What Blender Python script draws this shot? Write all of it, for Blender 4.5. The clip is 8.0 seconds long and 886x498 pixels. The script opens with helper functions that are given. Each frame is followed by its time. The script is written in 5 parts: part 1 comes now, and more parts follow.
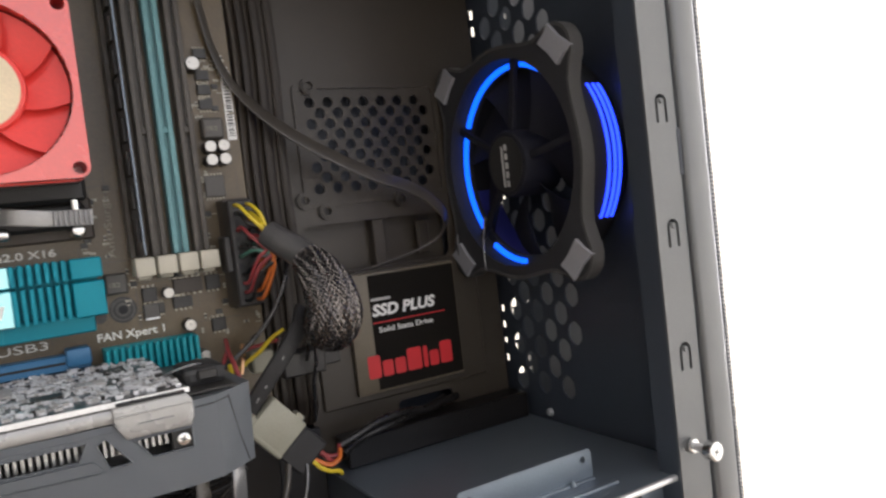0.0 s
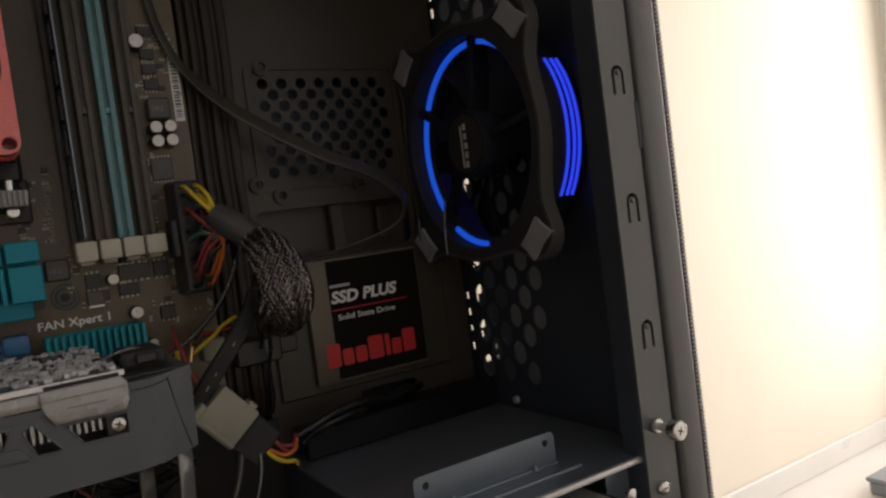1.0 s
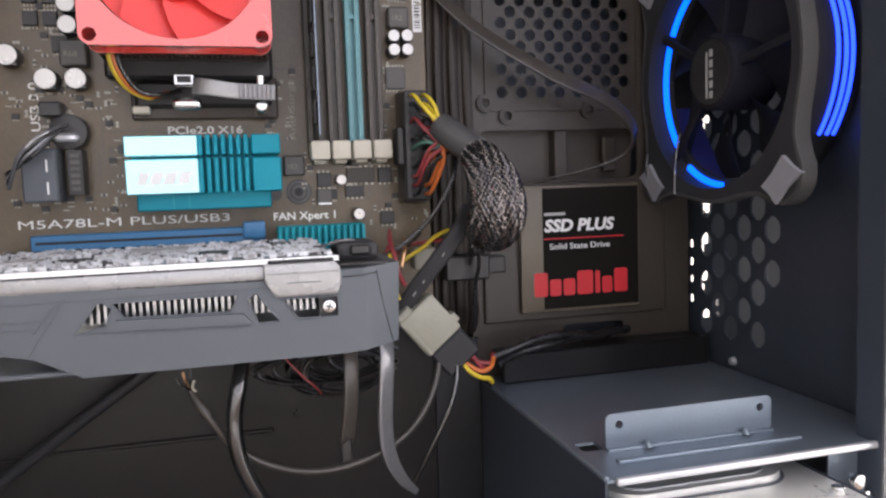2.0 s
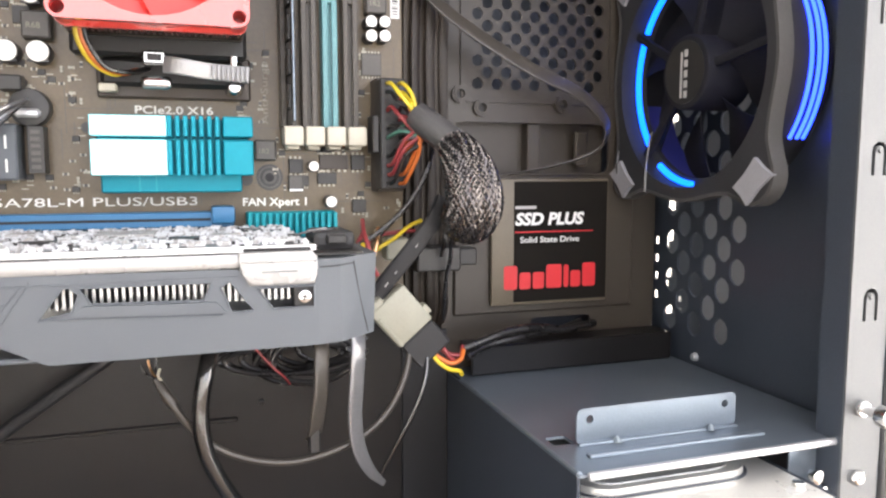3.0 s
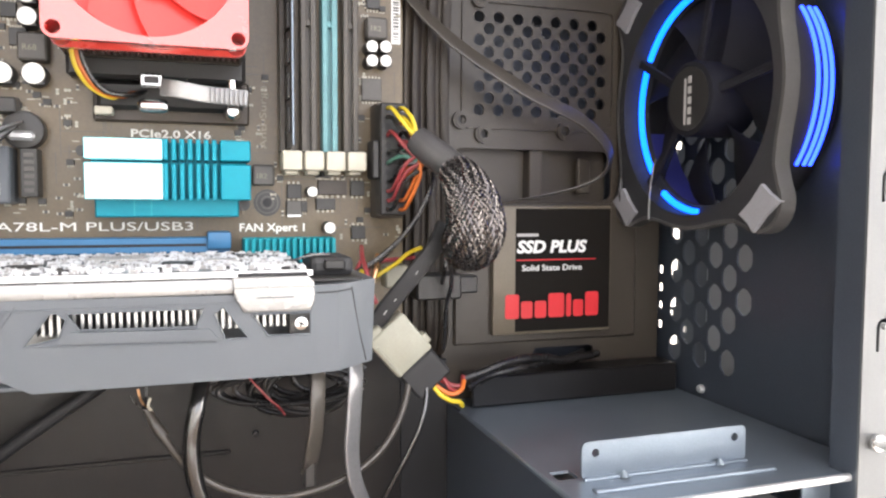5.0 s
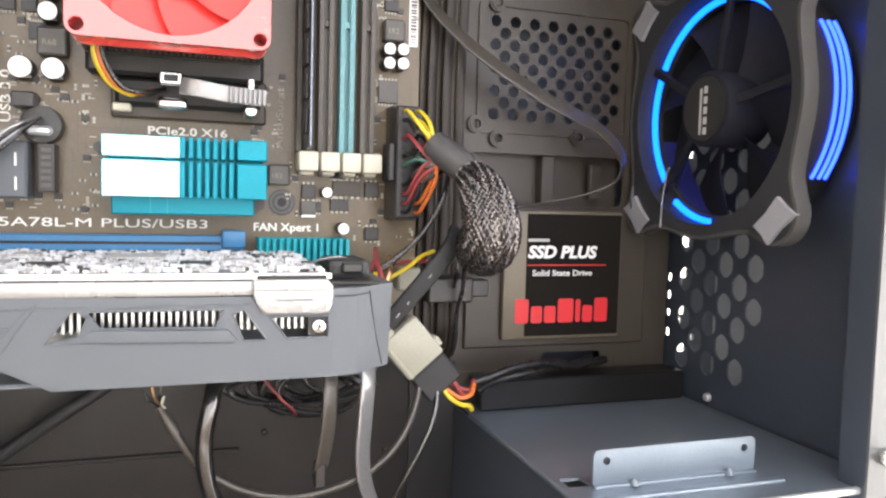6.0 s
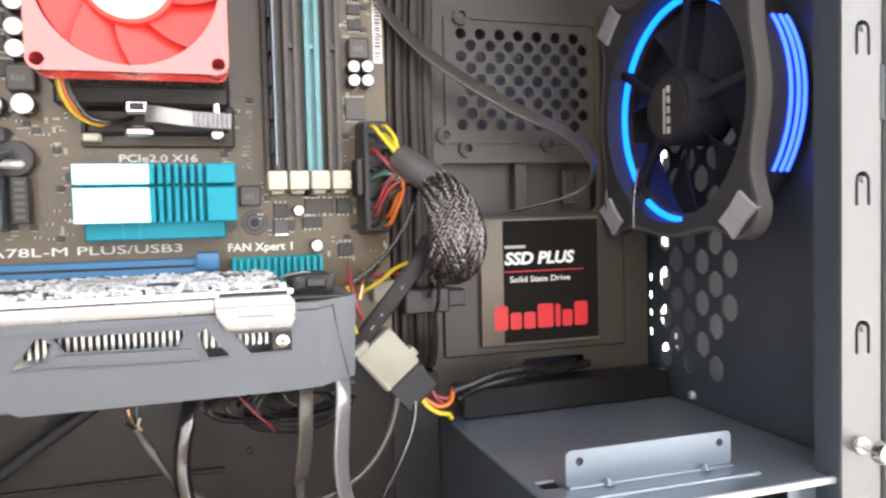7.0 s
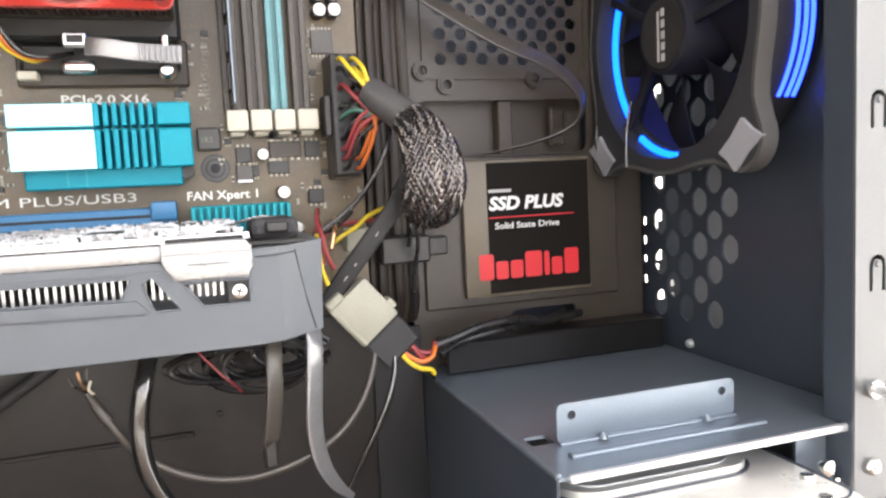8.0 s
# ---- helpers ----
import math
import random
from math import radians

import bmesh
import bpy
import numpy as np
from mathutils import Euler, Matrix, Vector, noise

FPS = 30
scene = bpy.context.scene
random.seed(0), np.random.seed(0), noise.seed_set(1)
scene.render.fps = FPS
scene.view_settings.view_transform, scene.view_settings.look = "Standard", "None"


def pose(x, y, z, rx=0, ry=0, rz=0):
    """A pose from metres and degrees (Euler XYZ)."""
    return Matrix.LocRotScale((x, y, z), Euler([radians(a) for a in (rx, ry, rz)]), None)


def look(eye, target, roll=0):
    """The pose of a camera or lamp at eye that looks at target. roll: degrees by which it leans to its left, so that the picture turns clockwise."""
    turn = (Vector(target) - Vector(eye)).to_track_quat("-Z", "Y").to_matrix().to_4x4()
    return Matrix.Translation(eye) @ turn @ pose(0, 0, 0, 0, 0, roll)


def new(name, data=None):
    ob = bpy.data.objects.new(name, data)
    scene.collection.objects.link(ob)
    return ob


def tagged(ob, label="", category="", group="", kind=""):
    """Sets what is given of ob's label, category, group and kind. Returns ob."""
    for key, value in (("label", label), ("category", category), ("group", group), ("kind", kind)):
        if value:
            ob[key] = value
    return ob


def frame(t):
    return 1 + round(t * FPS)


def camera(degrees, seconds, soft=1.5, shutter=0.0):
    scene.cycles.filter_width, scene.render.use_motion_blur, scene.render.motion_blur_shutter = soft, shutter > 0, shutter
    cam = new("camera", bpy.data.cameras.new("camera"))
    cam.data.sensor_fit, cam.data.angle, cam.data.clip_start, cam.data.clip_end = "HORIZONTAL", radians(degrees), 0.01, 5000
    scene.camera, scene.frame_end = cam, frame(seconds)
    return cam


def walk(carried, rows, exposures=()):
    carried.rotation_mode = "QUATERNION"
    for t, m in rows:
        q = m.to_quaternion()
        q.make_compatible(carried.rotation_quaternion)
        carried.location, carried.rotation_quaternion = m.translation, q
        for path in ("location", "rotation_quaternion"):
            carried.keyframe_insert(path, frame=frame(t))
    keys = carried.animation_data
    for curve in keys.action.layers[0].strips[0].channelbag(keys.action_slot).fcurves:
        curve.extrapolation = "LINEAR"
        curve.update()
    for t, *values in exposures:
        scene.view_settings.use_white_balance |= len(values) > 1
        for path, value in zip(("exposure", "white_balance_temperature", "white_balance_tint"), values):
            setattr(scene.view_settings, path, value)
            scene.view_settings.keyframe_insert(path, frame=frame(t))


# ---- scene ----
cam = camera(62.14, 8.0, soft=2.3, shutter=0.5)
PATH = [
    (0, (-0.0896, -0.3705, 0.3106), (0.1627, 0.0604, 0.2844), -6.62),
    (0.5, (-0.0852, -0.3659, 0.3018), (0.1832, 0.0550, 0.2732), -7.56),
    (1, (-0.0750, -0.3676, 0.2967), (0.1879, 0.0570, 0.2723), -7.44),
    (1.5, (-0.0719, -0.3574, 0.2781), (0.1124, 0.1073, 0.2657), -2.06),
    (2, (-0.0692, -0.3583, 0.2811), (0.0554, 0.1240, 0.2381), -1.96),
    (2.2, (-0.0627, -0.3572, 0.2832), (0.0720, 0.1217, 0.2332), -2.40),
    (3.3, (-0.0809, -0.3527, 0.2829), (0.0791, 0.1182, 0.2314), 0.49),
    (3.5, (-0.0777, -0.3543, 0.2833), (0.0855, 0.1156, 0.2332), 0.40),
    (4, (-0.0652, -0.3448, 0.2799), (0.0945, 0.1281, 0.2505), -0.82),
    (4.5, (-0.0735, -0.3455, 0.2793), (0.0834, 0.1280, 0.2452), -0.07),
    (4.7, (-0.0754, -0.3472, 0.2807), (0.0803, 0.1269, 0.2498), 0.23),
    (5.8, (-0.0766, -0.3397, 0.2783), (0.0800, 0.1342, 0.2471), 0.01),
    (6, (-0.0835, -0.3440, 0.2835), (0.0742, 0.1294, 0.2505), 1.57),
    (6.5, (-0.0747, -0.3508, 0.2797), (0.0704, 0.1270, 0.2560), -0.66),
    (7, (-0.0664, -0.3539, 0.2814), (0.0837, 0.1225, 0.2588), -1.44),
    (7.5, (-0.0527, -0.3435, 0.2770), (0.1026, 0.1304, 0.2407), -3.01),
    (8, (-0.0532, -0.3306, 0.2711), (0.1008, 0.1427, 0.2232), -2.79),
]
EXPO = [(0.0, -1.25, 6300, 16), (0.5, -2.45, 6650, 15), (1.0, -3.08, 7000, 18), (1.5, -2.72, 5900, 18), (1.7, -1.75, 5950, 20), (2.0, -0.85, 6000, 21), (3.3, 0.17, 6250, 16), (8.0, 0.17, 6250, 16)]
walk(cam, [(t, look(eye, target, roll)) for t, eye, target, roll in PATH], EXPO)

# ---- world, back window's light, added wall light ----
world = bpy.data.worlds.new("sky")
scene.world = world
world.use_nodes = True
wn = world.node_tree.nodes
sky = wn.new("ShaderNodeTexSky")
sky.sky_type, sky.sun_disc = "NISHITA", False
sky.sun_elevation, sky.sun_rotation = radians(40), radians(200)
world.node_tree.links.new(sky.outputs[0], wn["Background"].inputs[0])
wn["Background"].inputs[1].default_value = 0.1


def window_light(name, at, target, sx, sy, power, color):
    data = bpy.data.lights.new(name, "AREA")
    data.shape, data.size, data.size_y, data.energy, data.color = "RECTANGLE", sx, sy, power, color
    ob = new(name, data)
    ob.matrix_world = look(at, target)
    return ob


window_light("window_light_back", (0.40, -1.27, 1.06), (0.40, 0, 1.06), 1.8, 1.62, 29, (1.0, 0.975, 0.935))
# Added lamp in the unseen east opening, only to brighten far wall and floor.
window_light("added_wall_light", (2.76, 0.2, 0.42), (0, 0.2, 0.42), 1.3, 1.8, 330, (1.0, 0.975, 0.94))

# ---- materials ----


def mat(name, color, rough=0.5, metal=0.0, vary=0.12, scale=60.0, bump=0.05, fine=900.0, coat=0.0, spec=0.5, emit=None, power=0.0, island=False):
    """A surface with patchy tone, fine grain and uneven gloss. Scales are per metre."""
    m = bpy.data.materials.new(name)
    m.use_nodes = True
    n, l = m.node_tree.nodes, m.node_tree.links
    b = n["Principled BSDF"]
    co = n.new("ShaderNodeTexCoord")
    big, small = n.new("ShaderNodeTexNoise"), n.new("ShaderNodeTexNoise")
    big.inputs["Scale"].default_value, big.inputs["Detail"].default_value = scale, 6
    small.inputs["Scale"].default_value, small.inputs["Detail"].default_value = fine, 3
    l.new(co.outputs["Object"], big.inputs["Vector"])
    l.new(co.outputs["Object"], small.inputs["Vector"])
    add = n.new("ShaderNodeMath")
    add.operation = "ADD"
    l.new(big.outputs["Fac"], add.inputs[0])
    l.new(small.outputs["Fac"], add.inputs[1])
    tone = n.new("ShaderNodeMapRange")
    tone.inputs["From Min"].default_value, tone.inputs["From Max"].default_value = 0.6, 1.4
    tone.inputs["To Min"].default_value, tone.inputs["To Max"].default_value = 1 - vary, 1 + vary
    l.new(add.outputs[0], tone.inputs["Value"])
    mix = n.new("ShaderNodeVectorMath")
    mix.operation = "SCALE"
    mix.inputs[0].default_value = color[:3]
    l.new(tone.outputs[0], mix.inputs["Scale"])
    l.new(mix.outputs[0], b.inputs["Base Color"])
    gloss = n.new("ShaderNodeMapRange")
    gloss.inputs["To Min"].default_value, gloss.inputs["To Max"].default_value = max(0.02, rough - 0.1), min(1, rough + 0.1)
    l.new(big.outputs["Fac"], gloss.inputs["Value"])
    l.new(gloss.outputs[0], b.inputs["Roughness"])
    b.inputs["Metallic"].default_value = metal
    b.inputs["Specular IOR Level"].default_value = spec
    b.inputs["Coat Weight"].default_value = coat
    b.inputs["Coat Roughness"].default_value = 0.12
    if bump:
        bu = n.new("ShaderNodeBump")
        bu.inputs["Strength"].default_value, bu.inputs["Distance"].default_value = bump, 0.0006
        l.new(small.outputs["Fac"], bu.inputs["Height"])
        l.new(bu.outputs[0], b.inputs["Normal"])
    if emit:
        b.inputs["Emission Color"].default_value = (*emit, 1)
        b.inputs["Emission Strength"].default_value = power
    return m


# Brown tray and blue wall and shelf tints hold warm light, cool light, haze.
STEEL = mat("black_painted_steel", (0.036, 0.0285, 0.020), 0.42, 0.0, 0.16, 14, 0.10, 1600, spec=0.55)
STEEL_WALL = mat("haze_tinted_steel", (0.037, 0.045, 0.060), 0.36, 0.0, 0.2, 10, 0.12, 1500)
STEEL_CORNER_SHADE = mat("corner_shade_steel", (0.011, 0.0115, 0.013), 0.4, 0.0, 0.2, 12, 0.1, 1500)
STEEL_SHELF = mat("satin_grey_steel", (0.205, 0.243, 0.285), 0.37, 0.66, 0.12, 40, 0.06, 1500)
ZINC = mat("bare_galvanised_steel", (0.60, 0.61, 0.62), 0.34, 0.6, 0.12, 40, 0.05, 1300)
STEEL_SHADED = mat("shaded_brown_steel", (0.0092, 0.0082, 0.008), 0.34, 0.0, 0.2, 12, 0.12, 1500, spec=0.4)
RAIL = mat("satin_silver_grey_paint", (0.125, 0.13, 0.132), 0.36, 0.35, 0.07, 30, 0.06, 1500)
CHROME = mat("bright_steel", (0.66, 0.66, 0.65), 0.2, 1.0, 0.08, 60, 0.03)
ALU = mat("raw_aluminium", (0.50, 0.50, 0.49), 0.34, 0.9, 0.1, 50, 0.05)
PCB = mat("brown_black_solder_mask", (0.110, 0.080, 0.041), 0.42, 0.0, 0.22, 70, 0.10, 700, coat=0.25)
PCB_GPU = mat("black_solder_mask", (0.035, 0.036, 0.036), 0.35, 0.0, 0.2, 80, 0.1, coat=0.3)
SILK = mat("white_silkscreen_ink", (0.84, 0.82, 0.76), 0.6, 0, 0.06, 200, 0)
SILK_DIM = mat("faded_silkscreen_ink", (0.27, 0.25, 0.20), 0.6, 0, 0.08, 200, 0)
BLACK = mat("black_plastic", (0.022, 0.021, 0.020), 0.42, 0, 0.15, 60, 0.08)
BLACK_SOFT = mat("matt_black_rubber", (0.020, 0.020, 0.021), 0.62, 0, 0.15, 60, 0.1)
BROWN_PLASTIC = mat("dark_brown_nylon", (0.050, 0.038, 0.028), 0.45, 0, 0.14, 80, 0.06)
SLOT_BLACK = mat("charcoal_slot_plastic", (0.070, 0.060, 0.046), 0.36, 0, 0.12, 80, 0.05)
SLOT_BLUE = mat("dusty_teal_slot_plastic", (0.13, 0.30, 0.32), 0.42, 0, 0.12, 80, 0.06)
SLOT_PCIE = mat("blue_slot_plastic", (0.04, 0.165, 0.33), 0.4, 0, 0.1, 80, 0.05)
IVORY = mat("ivory_nylon", (0.52, 0.49, 0.40), 0.45, 0, 0.07, 120, 0.05)
MOLEX = mat("yellowed_nylon", (0.30, 0.295, 0.235), 0.4, 0, 0.1, 90, 0.06)
RED = mat("red_fan_plastic", (0.72, 0.08, 0.06), 0.26, 0, 0.08, 60, 0.06, coat=1.0, spec=0.9)
RED_BLADE = mat("red_blade_plastic", (0.74, 0.045, 0.035), 0.36, 0, 0.1, 40, 0.04)
STICKER = mat("pale_hub_sticker", (0.74, 0.60, 0.40), 0.3, 0, 0.14, 40, 0.02, coat=0.3)
CYAN = mat("cyan_anodised_aluminium", (0.0, 0.235, 0.315), 0.4, 0.15, 0.06, 60, 0.04, spec=0.3)
CYAN_SHEEN = mat("cyan_plate_painted_sheen", (0.42, 0.82, 0.88), 0.14, 0.7, 0.05, 60, 0.02)
CYAN_DEEP = mat("deep_cyan_plastic", (0.0, 0.30, 0.36), 0.42, 0.1, 0.08, 60, 0.04)
SHROUD = mat("gunmetal_grey_plastic", (0.088, 0.099, 0.112), 0.44, 0.1, 0.06, 30, 0.12, 2200)
# Near-black for hollows and creases: their shade is put into the colour.
HOLLOW_SHADE = mat("hollow_shade", (0.012, 0.012, 0.013), 0.6, 0, 0.1, 60, 0.05)
LEVER = mat("brushed_steel_lever", (0.33, 0.33, 0.33), 0.4, 0.7, 0.1, 60, 0.05)
SILVER_PAINT = mat("silver_strip_plastic", (0.35, 0.35, 0.345), 0.28, 0.35, 0.06, 60, 0.03)
SOLDER = mat("solder_and_ceramic", (0.72, 0.73, 0.74), 0.3, 0.5, 0.12, 300, 0.03)
PADS = mat("dull_solder_pad", (0.40, 0.37, 0.30), 0.36, 0.4, 0.2, 300, 0.03)
CAPTOP = mat("capacitor_can_top", (0.56, 0.545, 0.51), 0.3, 0.5, 0.06, 200, 0.03)
CHIP = mat("black_epoxy_chip", (0.030, 0.029, 0.027), 0.42, 0, 0.12, 200, 0.05)
CHOKE = mat("grey_ferrite_choke", (0.085, 0.080, 0.072), 0.5, 0, 0.15, 200, 0.12)
SSD_BODY = mat("ssd_black_shell", (0.12, 0.10, 0.07), 0.38, 0.1, 0.12, 60, 0.08)
SSD_LABEL = mat("glossy_black_label", (0.009, 0.0075, 0.006), 0.6, 0, 0.1, 60, 0.02, spec=0.1)
INK_WHITE = mat("white_print", (0.78, 0.78, 0.76), 0.5, 0, 0.03, 200, 0)
INK_RED = mat("red_print", (0.56, 0.020, 0.026), 0.45, 0, 0.05, 200, 0)
INK_GREY = mat("grey_print", (0.42, 0.41, 0.40), 0.5, 0, 0.05, 200, 0)
BEZEL = mat("pale_grey_bezel_plastic", (0.50, 0.51, 0.53), 0.5, 0, 0.06, 20, 0.08)
PAD = mat("grey_rubber_pad", (0.26, 0.26, 0.28), 0.6, 0, 0.08, 100, 0.1)
FAN_BLACK = mat("fan_black_plastic", (0.027, 0.027, 0.030), 0.62, 0, 0.12, 50, 0.08, spec=0.35)
FAN_BLADE = mat("fan_matt_black_blade", (0.016, 0.016, 0.020), 0.75, 0, 0.12, 50, 0.08, spec=0.15)
FAN_LED_GLOW = mat("led_glow_blue_plastic", (0.030, 0.035, 0.24), 0.35, 0, 0.1, 50, 0.05)
FAN_RIM = mat("fan_rim_grey_plastic", (0.062, 0.060, 0.058), 0.5, 0, 0.12, 50, 0.1)
LED = mat("led_cyan_blue", (0.02, 0.1, 0.3), 0.4, 0, 0, emit=(0.004, 0.115, 1.0), power=4.8)
LED_DEEP = mat("led_violet_blue", (0.03, 0.04, 0.3), 0.4, 0, 0, emit=(0.02, 0.058, 1.0), power=8.0)
CABLE = mat("black_pvc_cable", (0.013, 0.012, 0.0115), 0.28, 0, 0.15, 90, 0.05, spec=0.6)
CABLE_GLOSS = mat("polished_black_pvc", (0.012, 0.012, 0.012), 0.2, 0, 0.15, 90, 0.05, coat=1.0, spec=1.0)
LEAD = mat("dull_brown_black_pvc", (0.022, 0.0165, 0.012), 0.45, 0, 0.15, 90, 0.06, spec=0.35)
RIBBON = mat("grey_black_flat_cable", (0.055, 0.048, 0.040), 0.34, 0, 0.14, 90, 0.06, coat=0.15)
RIBBON_DULL = mat("dull_flat_lead", (0.042, 0.034, 0.026), 0.5, 0, 0.14, 90, 0.06, spec=0.3)
RIBBON_PALE = mat("glossy_flat_sata_cable", (0.20, 0.20, 0.205), 0.24, 0.4, 0.12, 90, 0.05, coat=0.8)
WIRE_Y = mat("yellow_wire", (0.62, 0.47, 0.025), 0.38, 0, 0.08, 90, 0.03)
WIRE_O = mat("orange_wire", (0.55, 0.14, 0.025), 0.38, 0, 0.08, 90, 0.03)
WIRE_R = mat("red_wire", (0.24, 0.035, 0.038), 0.38, 0, 0.08, 90, 0.03)
WIRE_G = mat("green_grey_wire", (0.06, 0.16, 0.12), 0.4, 0, 0.08, 90, 0.03)
COPPER = mat("bare_copper", (0.72, 0.42, 0.22), 0.3, 0.9, 0.1, 200, 0.03)
SHRINK = mat("grey_heat_shrink", (0.062, 0.060, 0.060), 0.48, 0, 0.12, 120, 0.1)
HDD = mat("hard_drive_cast_lid", (0.78, 0.77, 0.73), 0.3, 0.5, 0.08, 50, 0.04)
PLASTER = mat("cream_wall_paint", (0.82, 0.77, 0.66), 0.8, 0, 0.04, 3, 0.12, 300)
CEIL = mat("white_ceiling_paint", (0.82, 0.82, 0.80), 0.85, 0, 0.03, 3, 0.1, 300)
TILE = mat("pale_floor_tile", (0.76, 0.75, 0.72), 0.3, 0, 0.05, 4, 0.05, 200)
DESK = mat("brown_wood_desk", (0.19, 0.13, 0.085), 0.45, 0, 0.14, 20, 0.1, 300)
GREYBOX = mat("grey_painted_box", (0.24, 0.26, 0.29), 0.5, 0, 0.08, 10, 0.06)


FILAMENT = mat("glossy_black_filament", (0.125, 0.113, 0.108), 0.16, 0.8, 0.4, 420, 0.0, spec=0.8)

# ---- builders (shapes are given in millimetres) ----
MM = 0.001


def thing(name, at, label, category, group="", kind=""):
    ob = new(name)
    ob.empty_display_size = 0.01
    ob.location = Vector(at) * MM
    return tagged(ob, label, category, group, kind)


def world_of(ob):
    v = Vector((0, 0, 0))
    while ob:
        v += ob.location
        ob = ob.parent
    return v


def part(name, bm, material, parent=None, label="", smooth=False):
    """Links a bmesh, in world millimetres, as one mesh object under its parent."""
    bmesh.ops.recalc_face_normals(bm, faces=bm.faces[:])
    base = world_of(parent)
    bm.transform(Matrix.Translation(-base) @ Matrix.Scale(MM, 4))
    me = bpy.data.meshes.new(name)
    bm.to_mesh(me)
    bm.free()
    me.materials.append(material)
    if smooth:
        for p in me.polygons:
            p.use_smooth = True
        me.set_sharp_from_angle(angle=radians(40))
    ob = new(name, me)
    ob.parent = parent
    return tagged(ob, label)


def solid(name, bm, material, label, category, group="", kind="", smooth=False):
    """A thing of one mesh, its origin at its own base."""
    c = [v.co for v in bm.verts]
    at = Vector(((min(v.x for v in c) + max(v.x for v in c)) / 2, (min(v.y for v in c) + max(v.y for v in c)) / 2, min(v.z for v in c)))
    bmesh.ops.translate(bm, verts=bm.verts[:], vec=-at)
    ob = part(name, bm, material, None, "", smooth)
    ob.location = at * MM
    return tagged(ob, label, category, group, kind)


def box(lo, hi, bevel=0.0, bm=None, m=None, seg=1):
    """A box between two corners, with bevelled edges, added to bm."""
    out = bm or bmesh.new()
    b = bmesh.new()
    bmesh.ops.create_cube(b, size=1)
    for v in b.verts:
        v.co = Vector([lo[i] + (v.co[i] + 0.5) * (hi[i] - lo[i]) for i in range(3)])
    if bevel:
        bmesh.ops.bevel(b, geom=b.edges[:], offset=bevel, segments=seg, affect="EDGES", profile=0.5)
    if m:
        b.transform(m)
    join(out, b)
    return out


def join(out, b):
    at = {}
    for v in b.verts:
        at[v] = out.verts.new(v.co)
    for f in b.faces:
        out.faces.new([at[v] for v in f.verts])
    b.free()


def rod(a, b, r, seg=16, r2=None, bm=None, bevel=0.0):
    """A cylinder or cone from a to b."""
    out = bm or bmesh.new()
    a, b = Vector(a), Vector(b)
    c = bmesh.new()
    bmesh.ops.create_cone(c, cap_ends=True, segments=seg, radius1=r, radius2=r if r2 is None else r2, depth=(b - a).length)
    if bevel:
        rims = [e for e in c.edges if abs(e.verts[0].co.z - e.verts[1].co.z) < 1e-6]
        bmesh.ops.bevel(c, geom=rims, offset=bevel, segments=2, affect="EDGES", profile=0.5)
    c.transform(Matrix.Translation((a + b) / 2) @ (b - a).to_track_quat("Z", "Y").to_matrix().to_4x4())
    join(out, c)
    return out


def curve_points(pts, n=10):
    p = [Vector(v) for v in pts]
    p = [2 * p[0] - p[1], *p, 2 * p[-1] - p[-2]]
    out = []
    for i in range(1, len(p) - 2):
        for k in range(n):
            t = k / n
            out.append(0.5 * (2 * p[i] + (p[i + 1] - p[i - 1]) * t + (2 * p[i - 1] - 5 * p[i] + 4 * p[i + 1] - p[i + 2]) * t * t + (3 * p[i] - p[i - 1] - 3 * p[i + 1] + p[i + 2]) * t ** 3))
    return out + [p[-2]]


def sweep(pts, w, h=None, seg=12, n=10, up=(0, 0, 1), radii=None, bm=None):
    """A cable through points: round of radius w, or flat with half sizes w and h, its broad side turned by up."""
    out = bm or bmesh.new()
    layer = out.loops.layers.uv.get("UVMap") or out.loops.layers.uv.new("UVMap")
    path = curve_points(pts, n)
    h = h or w
    normal, rings, run = Vector(up), [], 0.0
    lens = [0.0]
    for i, p in enumerate(path):
        if i:
            run += (p - path[i - 1]).length
            lens.append(run)
        d = (path[min(i + 1, len(path) - 1)] - path[max(i - 1, 0)]).normalized()
        normal = (normal - d * normal.dot(d)).normalized()
        side = d.cross(normal)
        k = 1.0
        if radii:
            s = i / (len(path) - 1) * (len(radii) - 1)
            j = min(int(s), len(radii) - 2)
            k = radii[j] + (radii[j + 1] - radii[j]) * (s - j)
        ring = []
        for q in range(seg):
            a = 2 * math.pi * q / seg
            c, s2 = math.cos(a), math.sin(a)
            if h != w:
                c, s2 = math.copysign(abs(c) ** 0.35, c), math.copysign(abs(s2) ** 0.6, s2)
            ring.append(out.verts.new(p + side * w * k * c + normal * h * k * s2))
        rings.append(ring)
    for i in range(len(rings) - 1):
        for q in range(seg):
            r = (q + 1) % seg
            f = out.faces.new((rings[i][q], rings[i][r], rings[i + 1][r], rings[i + 1][q]))
            for lp, (u, v) in zip(f.loops, ((lens[i], q), (lens[i], q + 1), (lens[i + 1], q + 1), (lens[i + 1], q))):
                lp[layer].uv = (u * MM, v / seg)
    out.faces.new(rings[0])
    out.faces.new(rings[-1][::-1])
    return out


